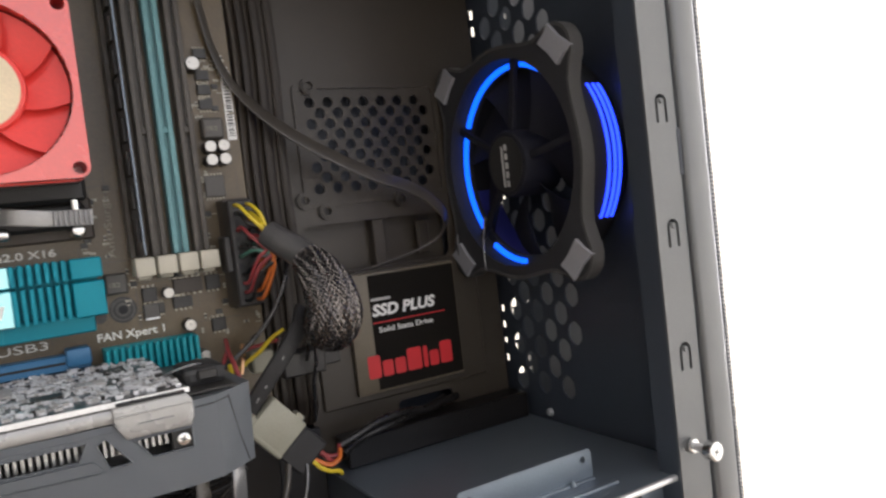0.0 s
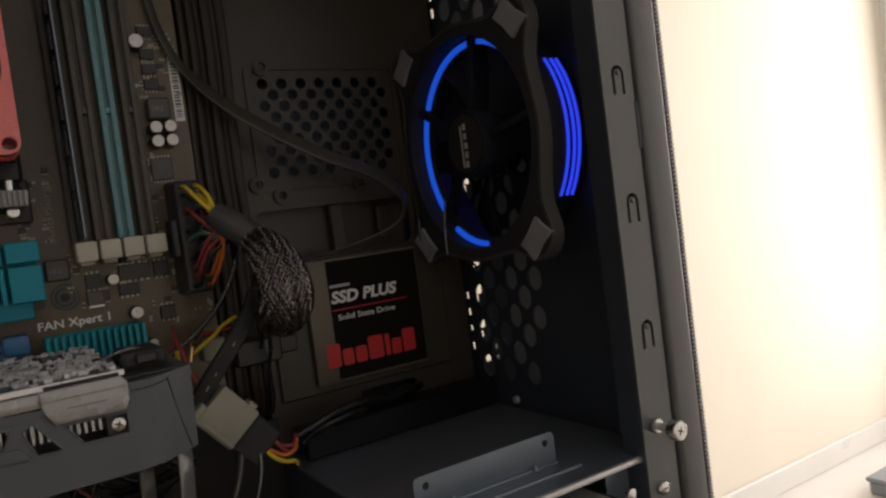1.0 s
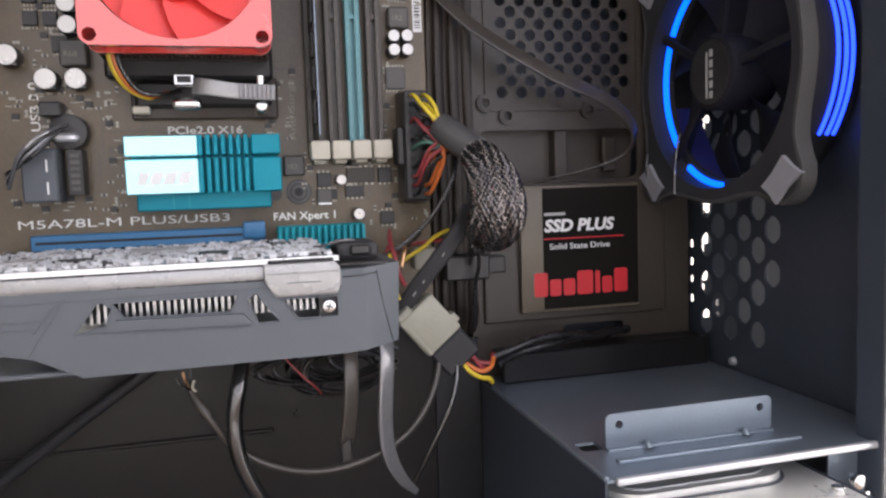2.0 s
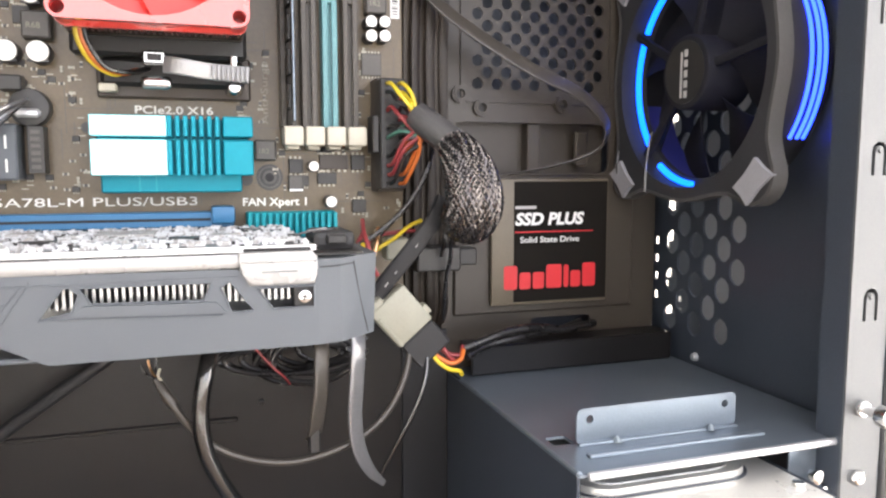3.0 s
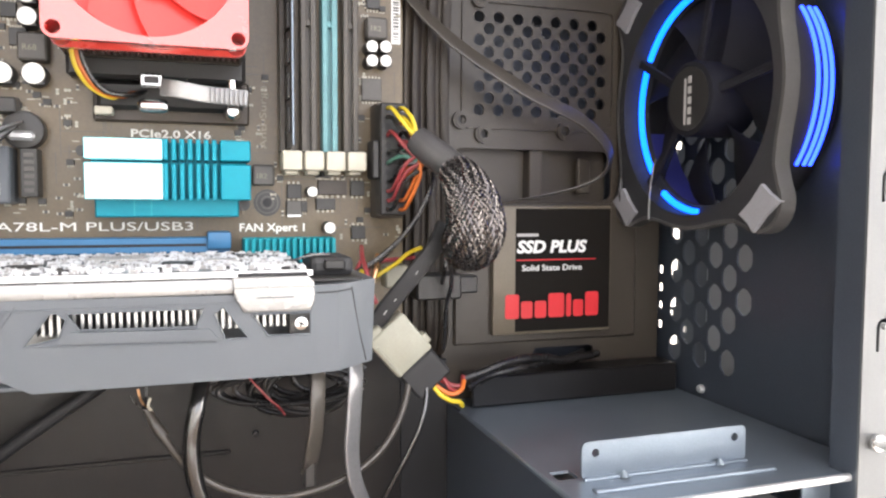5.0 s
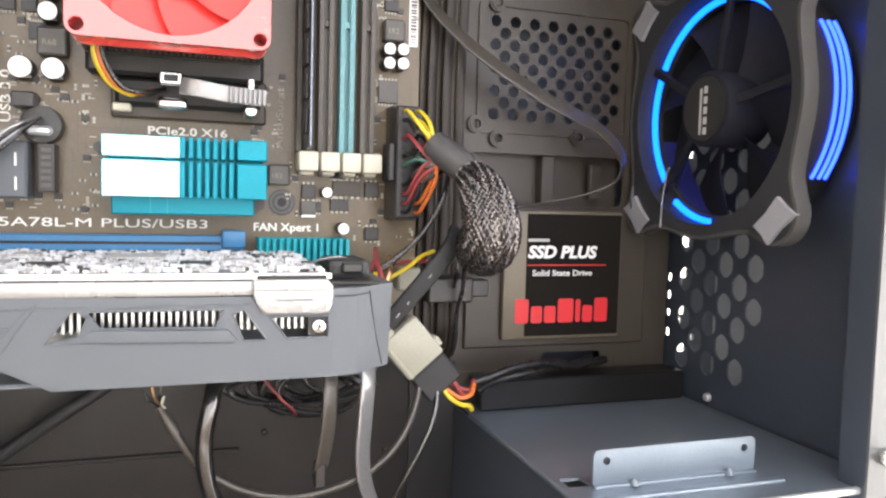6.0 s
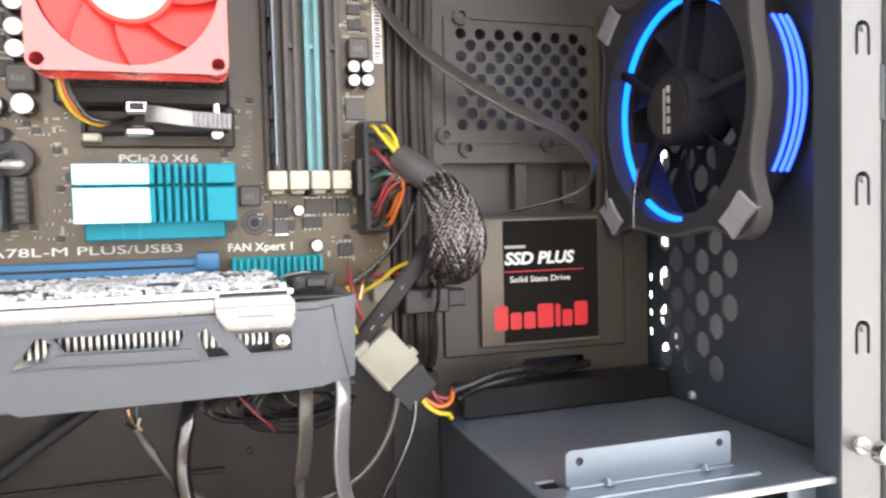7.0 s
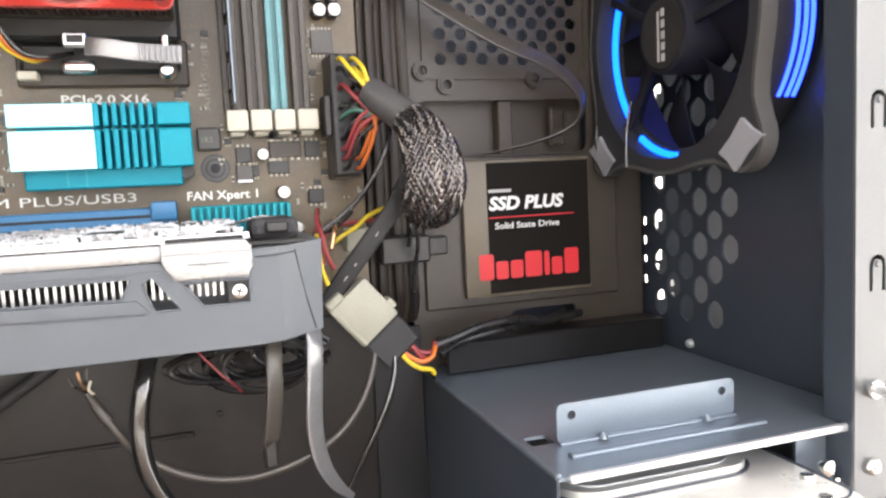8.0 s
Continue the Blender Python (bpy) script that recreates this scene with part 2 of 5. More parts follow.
def plate(outer, holes, place, depth, bm=None):
    """A flat sheet with openings through it. place(u, v, d) gives a corner at depth d."""
    out = bm or bmesh.new()
    b = bmesh.new()
    loops = [outer, *holes]
    edges = []
    for lp in loops:
        vs = [b.verts.new((u, v, 0)) for u, v in lp]
        edges += [b.edges.new((vs[i], vs[(i + 1) % len(vs)])) for i in range(len(vs))]
    bmesh.ops.triangle_fill(b, edges=edges, use_beauty=True)
    tris = [[(v.co.x, v.co.y) for v in f.verts] for f in b.faces]
    b.free()
    at = {}

    def vert(u, v, d):
        key = (round(u, 4), round(v, 4), d)
        if key not in at:
            at[key] = out.verts.new(place(u, v, d))
        return at[key]

    for t in tris:
        out.faces.new([vert(*p, 0) for p in t])
        out.faces.new([vert(*p, depth) for p in reversed(t)])
    for lp in loops:
        for i in range(len(lp)):
            p, q = lp[i], lp[(i + 1) % len(lp)]
            out.faces.new((vert(*p, 0), vert(*q, 0), vert(*q, depth), vert(*p, depth)))
    return out


def rounded(u0, v0, u1, v1, r, n=3):
    out = []
    for cu, cv, a0 in ((u1 - r, v1 - r, 0), (u0 + r, v1 - r, 90), (u0 + r, v0 + r, 180), (u1 - r, v0 + r, 270)):
        for k in range(n + 1):
            a = radians(a0 + 90 * k / n)
            out.append((cu + r * math.cos(a), cv + r * math.sin(a)))
    return out


def perforated(nu, nv, a, b, hole, place, depth, bm=None, keep=lambda i, j: True):
    """A sheet nu*a by nv*b with a staggered pattern of openings, each ringed by its own rhomb of metal."""
    out = bm or bmesh.new()
    k = len(hole)
    for i in range(nu + 1):
        for j in range(nv + 1):
            if (i + j) % 2:
                continue
            cu, cv = i * a, j * b
            rim = [(a, 0), (0, b), (-a, 0), (0, -b)]
            if 0 < i < nu and 0 < j < nv and keep(i, j):
                ring = []
                for hu, hv in hole:
                    s = 1 / (abs(hu) / a + abs(hv) / b)
                    ring.append((hu * s, hv * s))
                for d in (0, depth):
                    o = [out.verts.new(place(cu + u, cv + v, d)) for u, v in ring]
                    q = [out.verts.new(place(cu + u, cv + v, d)) for u, v in hole]
                    for s in range(k):
                        out.faces.new((o[s], o[(s + 1) % k], q[(s + 1) % k], q[s]))
                    if d == 0:
                        first = q
                for s in range(k):
                    out.faces.new((first[s], first[(s + 1) % k], q[(s + 1) % k], q[s]))
            else:
                pts = [(min(max(cu + u, 0), nu * a), min(max(cv + v, 0), nv * b)) for u, v in rim]
                pts = [p for s, p in enumerate(pts) if p not in pts[:s]]
                if len(pts) < 3:
                    continue
                for d in (0, depth):
                    out.faces.new([out.verts.new(place(u, v, d)) for u, v in pts])
    return out


def lettering(name, text, at, size, material, parent, width=None, bold=0.0, shear=0.0, spin=0.0, thick=0.12, label="", facing="-y"):
    """Printed letters standing 0.1 mm proud, with their lower left corner at 'at', read by someone looking along +y."""
    cu = bpy.data.curves.new(name, "FONT")
    cu.body, cu.size, cu.extrude, cu.offset, cu.shear, cu.resolution_u = text, size, thick, bold, shear, 3
    tmp = new(name, cu)
    dg = bpy.context.evaluated_depsgraph_get()
    me = bpy.data.meshes.new_from_object(tmp.evaluated_get(dg))
    scene.collection.objects.unlink(tmp)
    bpy.data.objects.remove(tmp)
    bm = bmesh.new()
    bm.from_mesh(me)
    bpy.data.meshes.remove(me)
    xs = [v.co.x for v in bm.verts]
    k = (width / (max(xs) - min(xs))) if width else 1
    turn = Matrix.Rotation(radians(90), 4, "X")
    bm.transform(Matrix.Translation(at) @ Matrix.Rotation(radians(spin), 4, "Y") @ turn @ Matrix.Diagonal((k, 1, 1, 1)) @ Matrix.Translation((-min(xs), 0, 0)))
    return part(name, bm, material, parent, label)


def xz(y):
    return lambda u, v, d: (u, y + d, v)


def ring_xz(cx, cz, r, n=32):
    return [(cx + r * math.cos(2 * math.pi * k / n), cz + r * math.sin(2 * math.pi * k / n)) for k in range(n)]


# ---- room ----
RX0, RX1, RY0, RY1, RZ0, RZ1 = -1700, 2800, -1300, 1050, -705, 1900
ob = solid("floor", box((RX0, RY0, RZ0 - 60), (RX1, RY1, RZ0)), TILE, "pale glossy tiled room floor", "floor", kind="structure")
# Ceiling and the white walls are unseen, added to bounce neutral light.
solid("ceiling", box((RX0, RY0, RZ1), (RX1, RY1, RZ1 + 60)), CEIL, "unseen plain white room ceiling", "ceiling", kind="structure")
solid("wall_north", box((RX0, RY1, RZ0), (RX1, RY1 + 100, RZ1)), PLASTER, "cream painted room wall in bright daylight", "wall", kind="structure")
solid("wall_west", box((RX0 - 100, RY0, RZ0), (RX0, RY1, RZ1)), CEIL, "unseen white side wall", "wall", kind="structure")
solid("wall_south", plate([(RX0, RZ0), (RX1, RZ0), (RX1, RZ1), (RX0, RZ1)], [[(-500, 250), (1300, 250), (1300, 1870), (-500, 1870)]], lambda u, v, d: (u, RY0 - d, v), 100),
      CEIL, "unseen white wall with a window opening", "wall", kind="structure")
solid("wall_east", plate([(RY0, RZ0), (RY1, RZ0), (RY1, RZ1), (RY0, RZ1)], [[(-450, -480), (850, -480), (850, 1320), (-450, 1320)]], lambda u, v, d: (RX1 + d, u, v), 100),
      CEIL, "unseen white wall with a window opening", "wall", kind="structure")
b = box((RX0, RY1 - 14, RZ0), (RX1, RY1 - 1, RZ0 + 75), 3)
solid("baseboard", b, TILE, "pale tiled baseboard along the wall", "baseboard", kind="structure")

# Unseen desk, added under the case and deepened to block bounce off the floor.
desk = thing("desk", (-150, -60, RZ0), "unseen brown desk under the case, deepened to cut floor bounce", "desk")
part("desktop", box((-750, -620, 12), (330, 330, 40), 3), DESK, desk)
for lx in (-720, 280):
    for ly in (-590, 290):
        part("leg", box((lx, ly, RZ0), (lx + 30, ly + 30, 12), 2), DESK, desk)

grey_box = thing("storage_box", (2180, 880, RZ0), "grey box on the floor beside the wall", "box")
part("body", box((2060, 690, RZ0), (2400, 850, RZ0 + 40), 5), GREYBOX, grey_box)
part("lid", box((2054, 684, RZ0 + 40), (2406, 856, RZ0 + 54), 4), GREYBOX, grey_box)

# ---- computer case ----
case = thing("computer_case", (-20, -40, 40), "open black steel computer tower case with its side panel removed", "computer case")
TRAY_Y = 27
bay = rounded(52, 282, 148, 310, 5)
cable_gap = rounded(24, 186, 46, 468, 5)
gw = (60.9, 324.5, 60.9 + 15 * 5.65, 324.5 + 10 * 6.15)
grille_gap = [(gw[0], gw[1]), (gw[2], gw[1]), (gw[2], gw[3]), (gw[0], gw[3])]
slot_low = rounded(100, 192.6, 138, 199.4, 2.5)
tray = part("motherboard_tray", plate([(-232, 50), (181, 50), (181, 480), (-232, 480)], [bay, cable_gap, grille_gap, slot_low], xz(TRAY_Y), 1.2), STEEL, case)
circle = [(3.15 * math.cos(radians(a)), 3.15 * math.sin(radians(a))) for a in range(0, 360, 30)]
part("grille", perforated(15, 10, 5.65, 6.15, circle, lambda u, v, d: (gw[0] + u, TRAY_Y + d, gw[1] + v), 1.2), STEEL, tray)
# embossed rim round the perforated field
rim = plate(rounded(56.5, 320.5, 150, 390.5, 4), [rounded(59.5, 323.3, 147, 387.5, 3)], xz(TRAY_Y - 1.4), 1.4)
part("embossed_rim", rim, STEEL, tray)
for sx, sz in ((66.4, 388.8), (56.0, 324.6), (68.6, 317.6), (117, 320.5)):
    s = part("standoff", plate(ring_xz(sx, sz, 4.7), [ring_xz(sx, sz, 2.3)], xz(TRAY_Y - 2.6), 2.5), STEEL, tray)
    part("collar", plate(ring_xz(sx, sz, 3.6), [ring_xz(sx, sz, 2.35)], xz(TRAY_Y - 3.3), 0.8), STEEL, s)
    part("bore", rod((sx, TRAY_Y - 0.1, sz), (sx, TRAY_Y - 0.5, sz), 2.3, 16), HOLLOW_SHADE, s)
# Near-black panels over the tray put the shade below the card into colour.
lower = part("lower_shade_panel", box((-231, TRAY_Y - 2.6, 50), (22.5, TRAY_Y - 0.1, 207), 0.5), STEEL_SHADED, case)
part("corner_shade_panel", box((22.6, TRAY_Y - 2.4, 50), (48.2, TRAY_Y - 0.1, 197), 0.4), STEEL_CORNER_SHADE, case)
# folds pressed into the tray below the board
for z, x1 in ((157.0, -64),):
    part("pressed_fold", box((-225, TRAY_Y - 3.5, z), (x1, TRAY_Y - 2.4, z + 2.4), 0.5), STEEL_SHADED, lower)
part("bay_back", box((30, 44, 180), (187, 45, 470)), STEEL_WALL, case)
part("bay_liner", box((50, 38, 278), (150, 39, 313)), STEEL, case)
part("bay_post", box((98, 30, 282), (106, 44, 310), 0.6), STEEL, case)
part("bay_clip", box((128, 29, 286), (136, 33, 306), 0.8), STEEL, case)
part("back_panel", box((-232, 47, 50), (187, 48, 480)), STEEL_WALL, case)
part("rear_wall", box((-233.2, -131, 50), (-232, 47, 480)), STEEL, case)
part("top_panel", box((-233, -131, 480), (190, 48, 481.2)), STEEL_WALL, case)
part("bottom_panel", box((-233, -131, 48.8), (190, 48, 50)), STEEL_WALL, case)
for fx in (-200, 150):
    for fy in (-110, 25):
        part("foot", rod((fx, fy, 40), (fx, fy, 48.8), 14, 20, bevel=1.0), BLACK_SOFT, case)
FW = 187
hexa = [(0, 7.2), (-2.4, 6.4), (-4.9, 4.2), (-5.7, 2.4), (-5.7, 0), (-5.7, -2.4), (-4.9, -4.2), (-2.4, -6.4), (0, -7.2), (2.4, -6.4), (4.9, -4.2), (5.7, -2.4), (5.7, 0), (5.7, 2.4), (4.9, 4.2), (2.4, 6.4)]
HP = 11.3
hy0, hz0, na, nb = -61.2, 185.1, 8, 23
hgap = [(hy0, hz0), (hy0 + na * HP, hz0), (hy0 + na * HP, hz0 + nb * HP), (hy0, hz0 + nb * HP)]
edge_slots = [rounded(31.2, z - 2.4, 35.4, z + 2.4, 1.0, 2) for z in (208, 219.4, 230.4, 241.2)] + [rounded(30.2, z - 3.4, 34.6, z + 3.4, 1.0, 2) for z in (424, 435)]
front = part("front_wall", plate([(-131, 50), (47, 50), (47, 480), (-131, 480)], [hgap, *edge_slots], lambda u, v, d: (FW + d, u, v), 1.2), STEEL_WALL, case)
part("vent_field", perforated(na, nb, HP, HP, hexa, lambda u, v, d: (FW + d, hy0 + u, hz0 + v), 1.2, keep=lambda i, j: i > 2 or (i == 2 and j > 3)), STEEL_WALL, front)
for sy, sz in ((-8.0, 178.0), (-104, 279.0)):
    part("screw", rod((FW, sy, sz), (FW - 2.6, sy, sz), 2.6, 14, r2=2.0, bevel=0.4), ZINC, front)
bezel = part("front_bezel", box((222, -96, 55), (227, 64, 476), 2), BEZEL, case)
# the bezel's far side, closed but for small air slots
AIR = ((198.2, 243.4), (195.2, 237.2), (197.6, 220.8), (195.6, 212.4), (206.6, 203.2), (206.8, 195.4), (199, 197.6), (199.2, 262.4), (195.8, 257.6), (199.2, 316.6), (196.2, 310.6),
       (199.2, 295.2), (207.2, 283.4), (190.6, 435.6), (190.6, 424.8), (217.4, 436.2), (190.6, 240.6), (190.6, 230.2), (190.6, 220.6), (190.6, 208.0), (205.6, 262), (210.4, 240.8))
air = [rounded(x - (2.3 if x < 200 else 1.3), z - (3.2 if x < 200 else 2.0), x + (2.6 if 192 < x < 200 else 1.9 if x < 200 else 1.3), z + (3.2 if x < 200 else 2.0), 0.9, 2) for x, z in AIR]
part("air_slot_side", plate([(188.2, 55), (222, 55), (222, 476), (188.2, 476)], air, xz(35), 1.5), SHROUD, bezel)

# side rail with hook slots
SLOTS_Z = (462.0, 403.6, 345.7, 288.0, 230.0)


def arch(cx, cz):
    """The outline of an n-shaped slit."""
    out, w, t, h = [], 3.8, 1.7, 6.6
    for a in range(180, -1, -30):
        out.append((cx + w * math.cos(radians(a)), cz + h - w + w * math.sin(radians(a))))
    out += [(cx + w, cz - h), (cx + w - t, cz - h)]
    for a in range(0, 181, 30):
        out.append((cx + (w - t) * math.cos(radians(a)), cz + h - w + (w - t) * math.sin(radians(a))))
    out += [(cx - w + t, cz - h), (cx - w, cz - h)]
    return out


RAIL_Y = -131
rail = part("side_rail", plate([(164.5, 50), (183.6, 50), (183.6, 480), (164.5, 480)], [arch(174.6, z) for z in SLOTS_Z], xz(RAIL_Y), 1.2), RAIL, case)
for z in SLOTS_Z:
    part("tongue_dimple", rod((174.6, RAIL_Y + 0.3, z + 3.2), (174.6, RAIL_Y - 0.9, z + 3.2), 1.5, 14, r2=1.0), RAIL, rail)
part("rail_return", box((164.5, RAIL_Y + 1.2, 50), (165.7, RAIL_Y + 14, 480)), STEEL_WALL, rail)
part("rail_backing", box((165.7, RAIL_Y + 6, 50), (187, RAIL_Y + 7, 480)), STEEL_WALL, rail)
part("rail_seam", box((183.6, RAIL_Y + 0.8, 50), (185.2, RAIL_Y + 2.5, 480), 0.2), STEEL_WALL, rail)
for z in (130, 325, 440):
    part("spring_tab", box((183.2, RAIL_Y - 0.6, z - 11), (185.4, RAIL_Y + 0.6, z + 11), 0.5), STEEL_WALL, rail)
edge = part("outer_edge_strip", box((185.3, RAIL_Y - 2.5, 50), (201, RAIL_Y + 16, 480), 2.2, seg=3), RAIL, case, "rounded satin silver edge strip", smooth=True)
trim = part("ribbed_gasket", box((201, RAIL_Y - 1.5, 50), (204.5, RAIL_Y + 16, 480), 0.6), STEEL_WALL, case)
b = bmesh.new()
for k in range(205):
    z = 60 + 2.0 * k
    box((201.6, RAIL_Y - 2.1, z), (204.0, RAIL_Y - 1.4, z + 1.0), 0, b)
part("gasket_rib", b, SILVER_PAINT, trim)
thumb = thing("thumb_screw", (172, -132, 188), "small bright steel thumbscrew in the case rail", "screw")
part("collar", rod((172, -131.2, 188), (172, -133.6, 188), 3.4, 20, bevel=0.5), CHROME, thumb, smooth=True)
part("shank", rod((172, -133.4, 188), (172, -141.0, 188), 1.8, 14), ZINC, thumb, smooth=True)
head = part("head", rod((172, -140.8, 188), (172, -146.0, 188), 4.5, 28, bevel=0.7), CHROME, thumb, smooth=True)
for a in (20, 110):
    part("cross_recess", box((-1.9, -0.06, -0.35), (1.9, 0.05, 0.35), 0, m=Matrix.Translation((172, -146.0, 188)) @ Matrix.Rotation(radians(a), 4, "Y")), CHIP, head)
rs = thing("rail_screw", (172, -132, 159), "small round steel screw in the case rail", "screw")
part("head", rod((172, -131.2, 159), (172, -133.6, 159), 3.4, 20, r2=2.6, bevel=0.5), CHROME, rs, smooth=True)
part("cross_recess", box((170.6, -133.75, 158.6), (173.4, -133.5, 159.4), 0.05), CHIP, rs)

# ---- drive cage with its shelf ----
cage = thing("drive_cage", (110, -60, 50), "grey steel drive cage with flat shelf and upright bracket", "drive cage")
SH = 174
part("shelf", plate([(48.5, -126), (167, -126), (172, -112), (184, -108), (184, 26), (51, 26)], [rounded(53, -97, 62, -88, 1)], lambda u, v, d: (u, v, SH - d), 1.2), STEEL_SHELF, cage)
part("front_lip", box((51.5, -128.2, SH - 2.0), (166.8, -125.4, SH + 0.9), 1.0, seg=2), ZINC, cage, "bright folded front edge", smooth=True)
part("left_lip", box((48.0, -125.4, SH - 1.5), (50.2, 4, SH + 0.9), 0.7), STEEL_SHELF, cage)
# Left side plate darker, right one paler: shade and light put into colour.
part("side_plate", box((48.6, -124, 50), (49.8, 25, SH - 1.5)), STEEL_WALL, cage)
part("side_plate", box((180, -124, 50), (181.2, 25, SH - 1.5)), STEEL_SHELF, cage)
part("upright_bracket", plate(rounded(61.5, SH, 138.0, 188.8, 2.5), [[(67.4 + 1.7 * math.cos(radians(a)), 184.2 + 1.7 * math.sin(radians(a))) for a in range(0, 360, 36)],
          [(132.4 + 1.7 * math.cos(radians(a)), 184.2 + 1.7 * math.sin(radians(a))) for a in range(0, 360, 36)]], xz(-99.5), 1.2), STEEL_SHELF, cage, "upright steel bracket with two screw holes")
for px in (79, 124):
    part("pip", rod((px, -102, SH), (px, -101, SH + 2.6), 2.2, 12, r2=0.7), STEEL_SHELF, cage)
part("step_fold", box((60, -113.5, SH - 0.6), (142, -109.5, SH + 1.3), 0.9, seg=3), STEEL_SHELF, cage, smooth=True)
part("bracket_fold", box((62, -101.4, SH - 0.5), (138, -99.0, SH + 1.0), 0.7, seg=3), STEEL_SHELF, cage, smooth=True)
# Ledge is the tray's paint, darkened to hold its shade in the colour.
ledge = part("rear_ledge", box((56, 6.0, SH + 0.4), (180.5, 8, 190.2), 0.8), STEEL_SHADED, cage)
part("ledge_top", box((56, 8, 189.0), (180.5, 24.6, 190.0), 0.3), STEEL_SHADED, cage)

hdd = thing("hard_drive", (105, -70, 140), "bare silver metal hard drive bolted inside the cage", "hard drive")
part("casting", box((51, -160, 138), (150, -15, 158.5), 2.0, seg=2), HDD, hdd, "bright cast aluminium body", smooth=True)
lid = part("lid", plate(rounded(54, -154, 147, -22, 6, 5), [], lambda u, v, d: (u, v, 160.0 - d), 1.6), HDD, hdd)
part("raised_cover", plate(rounded(55.5, -119, 134, -30, 14, 8), [], lambda u, v, d: (u, v, 163.2 - d), 3.2), HDD, hdd, smooth=True)
part("cover_groove", plate(rounded(54.3, -120.4, 135.4, -28.6, 15, 8), [rounded(55.6, -118.9, 133.9, -30.1, 14, 8)], lambda u, v, d: (u, v, 160.5 - d), 0.5), STEEL_WALL, hdd)
part("cover_rib", plate(rounded(60, -115, 128, -60, 12, 6), [rounded(61.2, -113.8, 126.8, -61.2, 11, 6)], lambda u, v, d: (u, v, 163.6 - d), 0.5), ZINC, hdd)
part("lid_seam", plate(rounded(52.6, -150, 148.6, -20, 9, 6), [rounded(53.6, -149, 147.6, -21, 8, 6)], lambda u, v, d: (u, v, 160.3 - d), 0.8), STEEL_WALL, hdd)
for px, py in ((134, -148), (142, -132), (58, -149)):
    part("screw", rod((px, py, 160.0), (px, py, 161.6), 2.4, 18, bevel=0.4), CHROME, hdd, smooth=True)
for px, pz in ((157, 159), (161, 152), (173, 163)):
    b = rod((px, -124.2, pz), (px, -127.6, pz), 3.1, 18, bevel=0.5)
    ob = solid("cage_screw", b, CHROME, "bright steel screw at the drive cage's front", "screw", "drive cage screws", smooth=True)
part("inner_flange", box((150.5, -118, 50), (179.8, -116.8, SH - 1.6), 0.2), STEEL_SHELF, cage)
part("front_flange", box((166, -124.2, 50), (184, -123.0, SH - 3), 0.3), STEEL_SHELF, cage)

# ---- motherboard ----
PY = 18.0
board = thing("motherboard", (-100, 19, 214), "dark brown micro-ATX motherboard screwed to the case tray", "motherboard")
part("circuit_board", box((-222, PY, 214), (22, PY + 1.6, 458), 0.3), PCB, board)
for sx in (-216, -60, 16):
    for sz in (221, 335, 452):
        part("spacer", rod((sx, PY + 1.6, sz), (sx, TRAY_Y, sz), 2.6, 10), ZINC, board)

LATCH_X = (-35.3, -25.2, -15.1, -5.0)
for i, lx in enumerate(LATCH_X):
    cx = lx - 1.2
    m = SLOT_BLUE if i == 2 else SLOT_BLACK
    slot = part("memory_slot", box((cx - 3.65, 13.0, 304.5), (cx + 3.65, PY, 440), 0.3), m, board, "dusty teal memory slot" if i == 2 else "charcoal memory slot")
    for s in (-1, 1):
        part("slot_rail", box((cx + s * 2.3 - 1.35, 9.5, 304.5), (cx + s * 2.3 + 1.35, 13.0, 440), 0.35), m, slot)
    part("slot_key", box((cx - 0.95, 10.2, 364), (cx + 0.95, 13.0, 367), 0.2), m, slot)
    b = bmesh.new()
    for k in range(120):
        z = 306 + 1.09 * k
        if 362 < z < 368:
            continue
        for s in (-1, 1):
            box((cx + s * 1.05 - 0.14, 10.4, z), (cx + s * 1.05 + 0.14, 12.6, z + 0.45), 0, b)
    part("contact_row", b, ZINC, slot)["kind"] = "stuff"
    b = box((lx - 4.55, 0.0, 295.4), (lx + 4.55, 15, 304.6), 1.1, seg=2)
    box((lx - 3.0, 6, 293.6), (lx + 3.0, PY, 296), 0.6, b)
    part("latch", b, IVORY, slot, "ivory plastic latch", smooth=True)
ram = thing("memory_module", (-38.0, 10, 305), "black memory module standing in the first slot", "memory module")
part("module_board", box((-37.2, -13.5, 305.5), (-36.0, 13, 438.5), 0.25), PCB_GPU, ram)
for k in range(8):
    z = 312 + k * 15.4
    part("memory_chip", box((-38.4, -8, z), (-37.2, 2, z + 11), 0.2), CHIP, ram)
part("module_edge", box((-37.0, -13.9, 306), (-36.2, -13.5, 438), 0.1), STEEL_SHELF, ram)


def can(x, z, r, top, parent, label=""):
    """A round electrolytic capacitor with a dark body and a scored bright top."""
    c = part("capacitor", rod((x, PY, z), (x, top + 0.5, z), r, 20, bevel=0.4), BLACK, parent, label, smooth=True)
    part("can_top", rod((x, top + 0.5, z), (x, top, z), r * 0.93, 20, bevel=0.25), CAPTOP, c)
    b = box((x - r * 0.9, top + 0.1, z - r * 0.93), (x + r * 0.9, top + 0.7, z - r * 0.72), 0.1)
    part("polarity_mark", b, CHIP, c)


